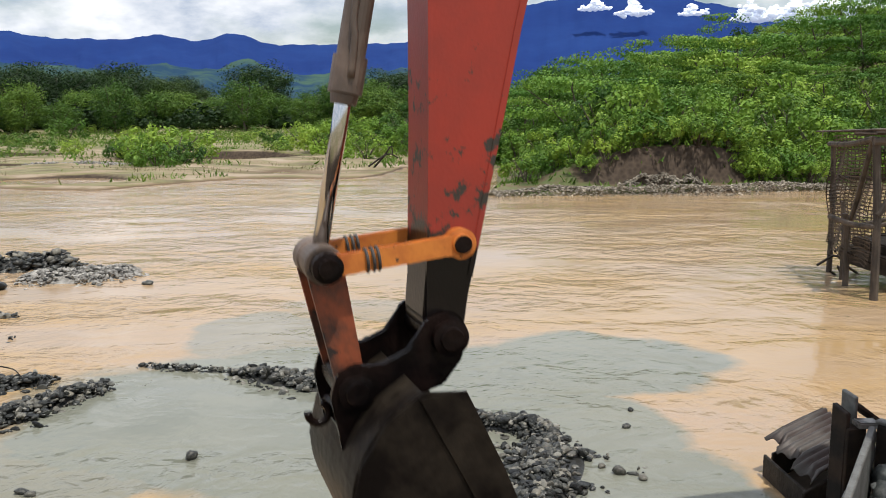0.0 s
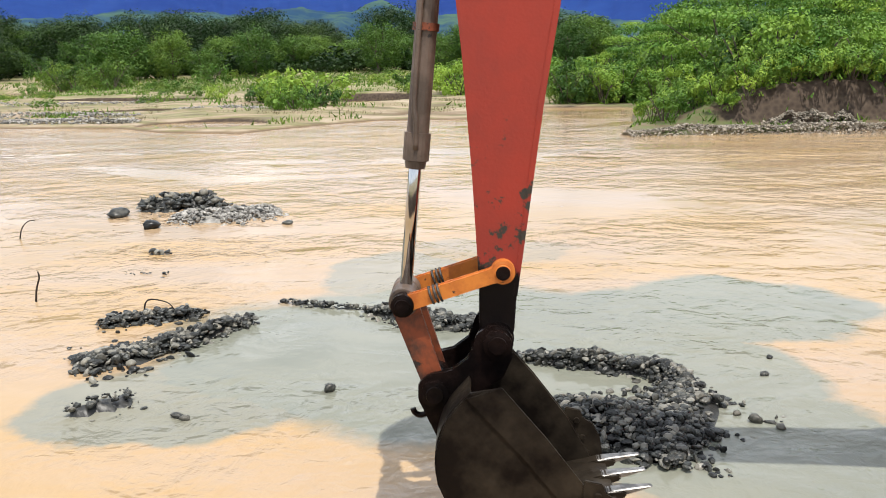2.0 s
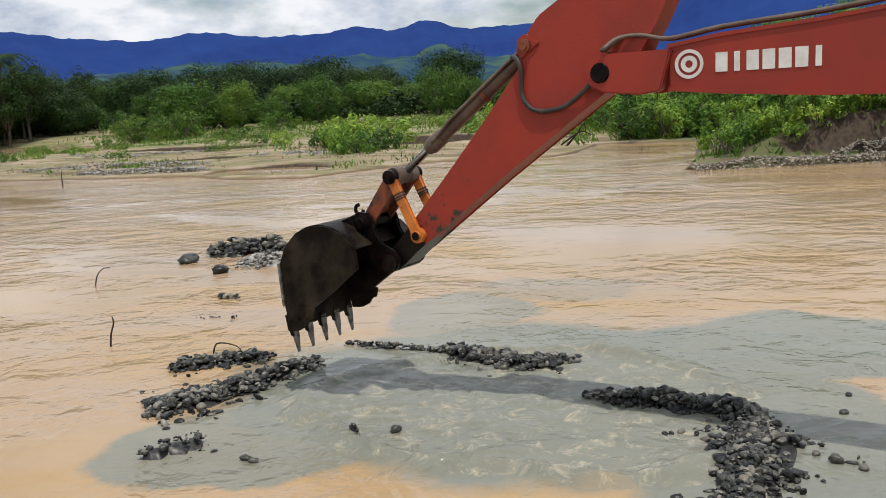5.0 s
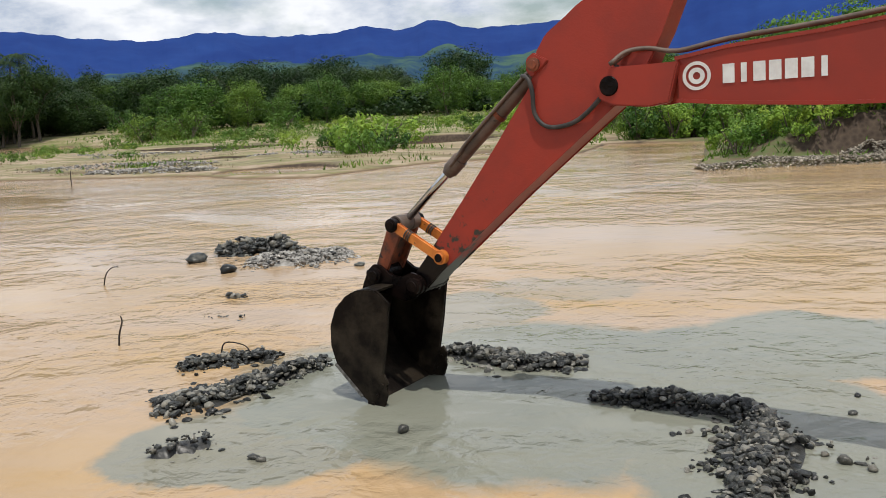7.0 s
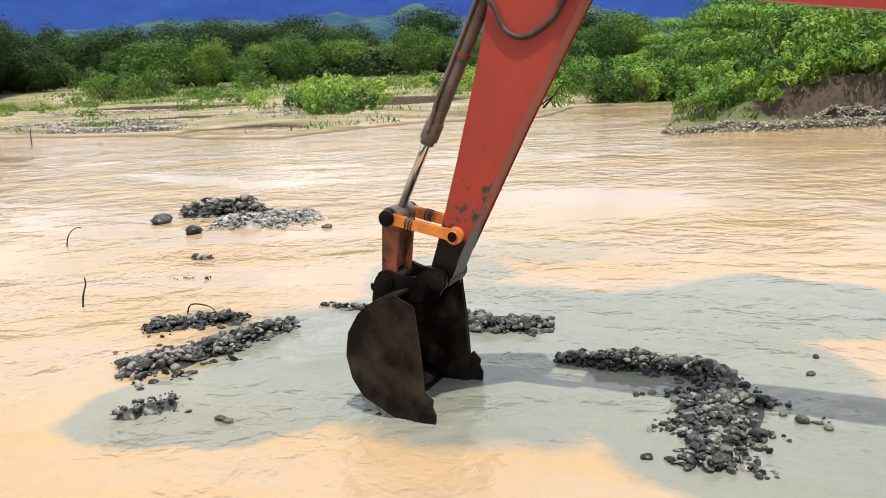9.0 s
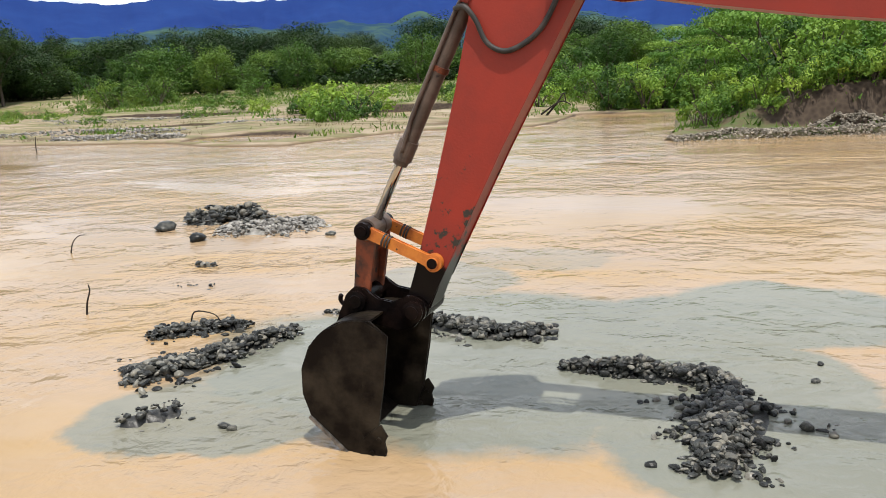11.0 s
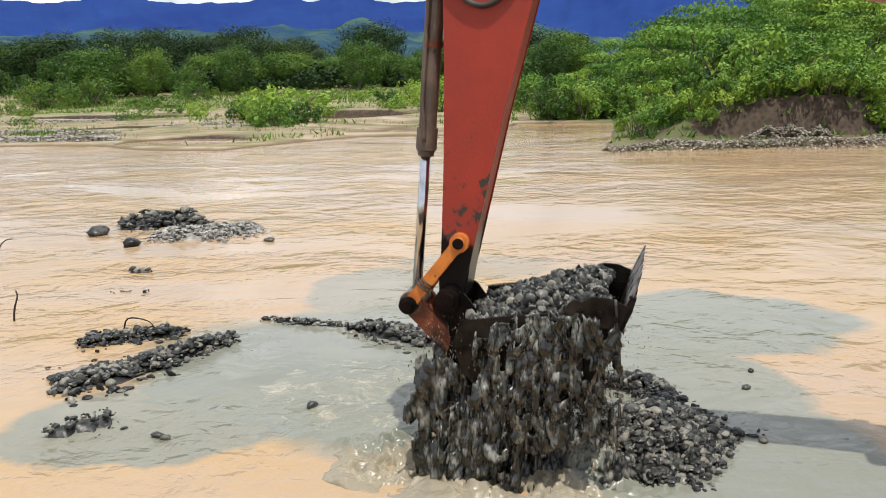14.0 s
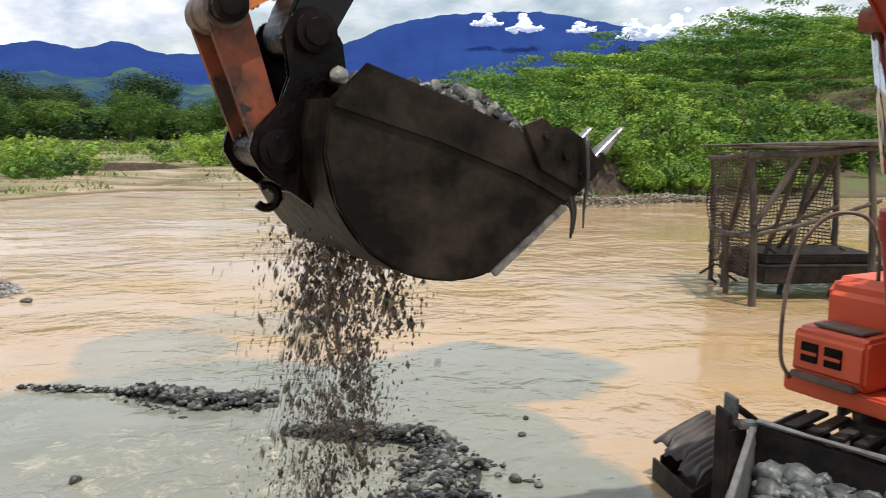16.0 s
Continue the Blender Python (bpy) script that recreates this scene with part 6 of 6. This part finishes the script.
def corrugated():
    """A bent corrugated sheet that leans out over the water."""
    n = 60
    vs, fs = [], []
    for i in range(n):
        s = i / (n - 1)
        for j, (x, z) in enumerate(((3.18, 0.64), (2.95, 0.585), (2.72, 0.52), (2.60, 0.47))):
            w = 0.018 * math.sin(s * 2 * math.pi * 9)
            ragged = 0.05 * math.sin(17 * s) if j == 3 else 0.0
            vs.append((x + ragged, 7.0 + 0.85 * s - 0.1 * j, z + w + 0.10 * s - 0.04 * s * s))
    for i in range(n - 1):
        for j in range(3):
            fs.append((4 * i + j, 4 * i + j + 1, 4 * i + j + 5, 4 * i + j + 4))
    bm = bmesh.new()
    bm.from_mesh(mesh_of("tmp", vs, fs, None))
    bmesh.ops.recalc_face_normals(bm, faces=bm.faces)
    bmesh.ops.solidify(bm, geom=list(bm.faces), thickness=0.008)
    root = thing("corrugated_chute", None, "ragged corrugated sheet chute over dark boards", "chute", pose(0.24, -0.30, -0.20))
    part("sheet", bm, SHEET, root, "weathered corrugated metal sheet", smooth=True)
    part("side_board", slab((3.16, 6.98), (2.56, 6.72), 0.03, 0.02, 0.58, slope=0.40), WOOD_DARK, root)
    part("end_board", slab((2.60, 6.74), (2.55, 7.50), 0.03, 0.20, 0.40), WOOD_DARK, root)
    part("floor_board", box(2.55, 3.2, 6.75, 7.6, -0.06, -0.02, 0.004), WOOD_DARK, root)
    part("far_board", slab((3.16, 7.72), (2.62, 7.52), 0.03, -0.1, 0.55, slope=0.40), WOOD_DARK, root)
    return root


build_bin()
corrugated()


def bin_rocks():
    rng = np.random.default_rng(77)
    shapes = []
    for k in range(6):
        v, f = stones([np.zeros(3)], [1.0], np.random.default_rng(140 + k), ico(3) if k < 2 else ICO2, 0.8)
        shapes.append(mesh_of("cobble", v, f, DRYSTONE, True))
    for i in range(300):
        y = rng.uniform(4.5, 6.05)
        left = 2.42 + (y - 4.9) * 0.65
        x = left + 0.10 + min(1.35, max(0.1, 3.80 - left - max(0, y - 5.2) * 0.72)) * rng.random()
        k = rng.uniform(0.055, 0.10) if rng.random() < 0.85 else rng.uniform(0.11, 0.17)
        z = 0.46 + 0.10 * (x - left) + rng.uniform(-0.05, 0.07)
        thing("cobble", shapes[i % 6], "smooth grey river cobble heaped in the bin", "stone", Matrix.Translation((x, y, z)) @ Matrix.Rotation(rng.uniform(0, 6.28), 4, "Z") @ Matrix.Rotation(rng.uniform(-0.5, 0.5), 4, "X") @ Matrix.Scale(k, 4), group="cobbles in the bin")


DRYSTONE = material("grey_river_cobble", (0.060, 0.068, 0.068), 0.42, second=(0.14, 0.148, 0.142), scale=2.5, bump=0.15, bump_scale=12, rand=0.5)
bin_rocks()


# ---- wooden shelter with netting, in the river ----
def build_shelter():
    root = thing("net_shelter", None, "ramshackle wooden pole shelter hung with brown netting", "shelter")
    posts = (((7.32, 14.5), (7.20, 14.6), 2.75, 0.075), ((7.42, 15.8), (7.28, 15.7), 1.35, 0.06), ((7.73, 17.2), (7.65, 17.2), 2.55, 0.06), ((9.4, 14.2), (9.3, 14.4), 2.85, 0.07), ((10.2, 16.8), (10.1, 16.8), 2.8, 0.07),
             ((8.3, 15.6), (8.9, 15.4), 2.75, 0.055), ((7.62, 16.4), (7.55, 16.4), 1.5, 0.05))
    for (x0, y0), (x1, y1), h, r in posts:
        part("post", tube(smooth_path([(x0, y0, -0.5), ((x0 + x1) / 2 + 0.03, (y0 + y1) / 2, h / 2), (x1, y1, h)], 4), r, 8, taper=0.85), WOOD, root)
    beams = (((7.12, 14.5, 2.68), (9.5, 14.3, 2.86), 0.06), ((7.15, 14.6, 2.72), (7.62, 17.3, 2.55), 0.05), ((7.6, 17.2, 2.55), (10.2, 16.9, 2.8), 0.05), ((9.3, 14.3, 2.86), (10.2, 16.9, 2.8), 0.05),
             ((7.28, 14.52, 1.45), (8.05, 14.45, 2.75), 0.06), ((7.30, 14.5, 1.25), (7.0, 15.7, 1.30), 0.05), ((7.2, 14.55, 1.25), (9.5, 14.3, 1.9), 0.035), ((8.0, 15.5, 0.7), (8.3, 14.9, 2.75), 0.045),
             ((7.5, 16.2, 0.6), (7.2, 14.7, 2.7), 0.045), ((8.5, 16.6, 0.2), (9.2, 15.2, 2.7), 0.045), ((7.4, 15.0, 2.82), (9.6, 14.9, 2.9), 0.04), ((7.3, 15.6, 2.8), (9.8, 15.5, 2.88), 0.04), ((7.7, 16.9, 0.9), (10.1, 16.6, 1.6), 0.04),
             ((7.75, 17.2, 1.9), (10.0, 16.9, 1.95), 0.035))
    for a, b, r in beams:
        mid = ((a[0] + b[0]) / 2, (a[1] + b[1]) / 2, (a[2] + b[2]) / 2 - 0.05)
        part("beam", tube(smooth_path([a, mid, b], 4), r, 7), WOOD, root)
    for p, q, z0, z1, name in (((7.6, 17.15), (10.1, 16.85), 0.55, 2.7, "net"), ((7.25, 14.75), (7.65, 17.1), 0.5, 2.6, "net")):
        v, f = [], []
        a, b = Vector((*p, 0)), Vector((*q, 0))
        nu, nv = int((b - a).length / 0.07), int((z1 - z0) / 0.07)
        pt = lambda i, j: a + (b - a) * i / nu + Vector((0.05 * math.sin(3 * j / nv * 3 + i * 0.2), 0.04 * math.sin(i * 0.35), z0 + (z1 - z0) * j / nv + 0.03 * math.sin(i * 0.3)))
        e = 0.011
        d = (b - a).normalized() * e
        for i in range(nu + 1):
            for j in range(nv):
                if (i * 7 + j * 13) % 29 == 0:
                    continue
                s, t = pt(i, j), pt(i, j + 1)
                k = len(v)
                v += [s - d, s + d, t + d, t - d]
                f.append((k, k + 1, k + 2, k + 3))
        u = Vector((0, 0, e))
        for j in range(nv + 1):
            for i in range(nu):
                if (i * 11 + j * 5) % 31 == 0:
                    continue
                s, t = pt(i, j), pt(i + 1, j)
                k = len(v)
                v += [s - u, t - u, t + u, s + u]
                f.append((k, k + 1, k + 2, k + 3))
        part("net", mesh_of("net", v, f, NET), None, root, "brown torn fishing net")
    # roof slats
    for k in range(7):
        part("roof_slat", slab((7.05 + 0.02 * k, 14.45 + 0.4 * k), (11.2 + 0.05 * k, 14.15 + 0.42 * k), 0.16, 2.86 - 0.012 * k, 2.885 - 0.012 * k, slope=2.98), WOOD, root)
    # dark raft and tangled drift within
    part("raft_board", box(7.75, 10.2, 15.0, 16.9, 0.30, 0.62, 0.03), WOOD_DARK, root, "dark wet raft boards")
    part("raft_board", box(7.9, 10.2, 15.3, 16.7, 0.62, 0.80, 0.03), WOOD_DARK, root)
    rng = np.random.default_rng(12)
    for i in range(26):
        x, y = rng.uniform(7.5, 9.9), rng.uniform(14.9, 17.0)
        a = rng.uniform(0, 6.28)
        L = rng.uniform(0.3, 0.8)
        z = rng.uniform(0.05, 0.9)
        part("drift_stick", tube([(x, y, z), (x + L * math.cos(a), y + L * math.sin(a) * 0.5, z + rng.uniform(-0.25, 0.25))], 0.025, 5), WOOD_DARK, root)
    return root


build_shelter()


def stick(points, r):
    thing("stick", mesh_bm("stick", tube(smooth_path(points, 4), r, 6, taper=0.5), WOOD_DARK), "thin bare stick standing in the water", "stick")


stick([(-7.16, 10.33, -0.3), (-7.12, 10.33, 0.12), (-7.05, 10.33, 0.33), (-7.06, 10.33, 0.42)], 0.016)
stick([(-10.1, 14.3, -0.3), (-10.0, 14.3, 0.15), (-9.85, 14.3, 0.32), (-9.7, 14.3, 0.35)], 0.014)
stick([(-5.3, 9.75, 0.02), (-5.2, 9.7, 0.24), (-4.95, 9.7, 0.22), (-4.85, 9.7, 0.12)], 0.012)
stick([(-26.8, 36.6, -0.3), (-26.8, 36.6, 0.4), (-26.75, 36.6, 0.75)], 0.03)
stick([(-4.1, 50.5, 0.0), (-3.4, 50.6, 0.8), (-3.0, 50.6, 1.35), (-2.9, 50.6, 0.9)], 0.07)
stick([(-4.3, 50.4, 0.2), (-3.2, 50.5, 0.9), (-2.6, 50.6, 0.7)], 0.06)


# ---- movement ----
def steps(a, b, step):
    return [a + (b - a) * k / round((b - a) / step) for k in range(round((b - a) / step) + 1)]


def lifted(ob, x, y, turn, levels):
    """Keys a thing that rises from and sinks into the river bed: (seconds, height) pairs."""
    walk(ob, [(t, pose(x, y, z, 0, 0, turn)) for t, z in levels])


def motions():
    times = steps(0, 16, 0.1)
    poses = [(t, linkage(t)) for t in times]
    for key, ob in MOVING.items():
        name = key[:-1] if key[-1] in "ab" and key[:-1] in ("boom_barrel", "boom_rod") else key
        walk(ob, [(t, p[name]) for t, p in poses])
    lifted(HEAP_EARLY, 0.25, 6.95, -18, ((0, -0.75), (1.3, -0.70), (1.9, 0.0), (2.6, 0.0), (3.3, -0.45), (4.5, -0.75), (16, -0.75)))
    lifted(HEAP_LATE, 0.80, 6.98, 10, ((0, -1.2), (12.0, -1.1), (12.6, -0.62), (13.0, 0.0), (13.5, 0.02), (14.1, -0.30), (14.6, -0.42), (16, -0.46)))
    lifted(CHURN_A, -2.25, 6.85, -4, ((0, -0.5), (2.3, -0.45), (2.6, -0.18), (2.95, 0.0), (3.6, -0.02), (4.2, -0.11), (5.2, -0.35), (16, -0.5)))
    lifted(CHURN_B, -1.1, 8.6, -6, ((0, -0.3), (2.9, -0.2), (3.6, 0.0), (4.7, 0.0), (6.0, -0.06), (6.8, -0.2), (16, -0.3)))
    lifted(CHURN_C, -0.1, 6.65, 4, ((0, -0.5), (11.4, -0.42), (12.1, -0.14), (12.5, 0.0), (13.6, 0.0), (14.3, -0.05), (15.2, -0.2), (16, -0.4)))
    lifted(CHURN_E, -0.5, 6.6, 5, ((0, -0.9), (13.0, -0.8), (13.5, -0.2), (13.9, 0.0), (14.7, 0.0), (15.2, -0.2), (15.8, -0.6), (16, -0.7)))
    lifted(CHURN_D, -1.2, 8.0, -10, ((0, -0.3), (13.3, -0.2), (14.0, 0.0), (16, 0.0)))
    lifted(SURGE, -0.16, 6.48, 6, ((0, -1.1), (12.6, -1.1), (13.0, -0.75), (13.3, -0.25), (13.5, 0.0), (13.7, -0.12), (14.0, -0.6), (14.3, -1.1), (16, -1.1)))
    lifted(HEAP_SPILL, 0.44, 6.25, 8, ((0, -1.6), (12.9, -1.5), (13.2, -0.55), (13.5, 0.0), (13.65, -0.1), (13.9, -0.75), (14.3, -1.5), (16, -1.6)))
    lifted(MUD_DUMP, -2.68, 7.45, -15, ((0, -1.1), (2.8, -1.0), (3.2, -0.25), (3.5, 0.0), (3.7, -0.15), (4.0, -0.44), (4.7, -0.52), (6.5, -1.0), (16, -1.1)))

    at = lambda t: Matrix.Translation(BASE) @ linkage(t)["bucket"]
    deep = at(13.0)
    deep.translation.z -= 1.3
    walk(LOAD, [(0, deep), (12.9, deep)] + [(t, at(t)) for t in steps(13.5, 16, 0.1)])
    corner = lambda t: Matrix.Translation(at(t) @ Vector((0.10, -1.20, -0.50)))
    low = corner(13.0)
    low.translation.z = -1.0
    walk(MUD_HANG, [(0, low), (12.9, low)] + [(t, corner(t)) for t in steps(13.6, 16, 0.1)])
    falls = [(13.0, *q, 0.0) for q in FALLS] + [(2.3, *q, 0.0) for q in DUMPS] + [(13.0 if k < 3 else 13.4, *q) for k, q in enumerate(CURTAINS)]
    for scoop, ob, t0, p, push, turn in falls:
        start = at(t0) @ Vector(p)
        sunk = Vector((start.x, start.y, -0.9))
        R = Matrix.Rotation(radians(turn), 4, "Z")
        rows = [(0, Matrix.Translation(sunk) @ R), (scoop, Matrix.Translation(sunk) @ R), (scoop + 0.4, Matrix.Translation(at(scoop + 0.4) @ Vector(p)) @ R)]
        t = scoop + 0.5
        while t < t0 - 0.01:
            rows.append((t, Matrix.Translation(at(t) @ Vector(p)) @ R))
            t += 0.1
        s = 0.0
        while t0 + s <= 16.0:
            z = start.z - 0.15 * s - 4.9 * s * s
            rows.append((t0 + s, Matrix.Translation((start.x + push[0] * s, start.y + push[1] * s, max(z, -0.9))) @ R))
            if z < -0.9:
                break
            s += 0.1
        if rows[-1][0] < 15.95:
            rows.append((16.0, rows[-1][1]))
        walk(ob, rows)
    for ob, t0, p in STRAYS:
        start = at(t0) @ Vector(p)
        sunk = Matrix.Translation((start.x, start.y, -0.6))
        rows = [(0, sunk), (13.0, sunk)] + [(t, Matrix.Translation(at(t) @ Vector(p))) for t in steps(13.4, round(t0, 1), 0.1)] if t0 > 13.5 else []
        s = 0.1
        while t0 + s <= 16.0:
            z = start.z - 4.9 * s * s
            rows.append((t0 + s, Matrix.Translation((start.x + 0.3 * s, start.y, max(z, -0.6)))))
            if z < -0.6:
                break
            s += 0.1
        if rows[-1][0] < 15.95:
            rows.append((16.0, rows[-1][1]))
        ob.scale = (0.03, 0.03, 0.03)
        walk(ob, rows)


motions()
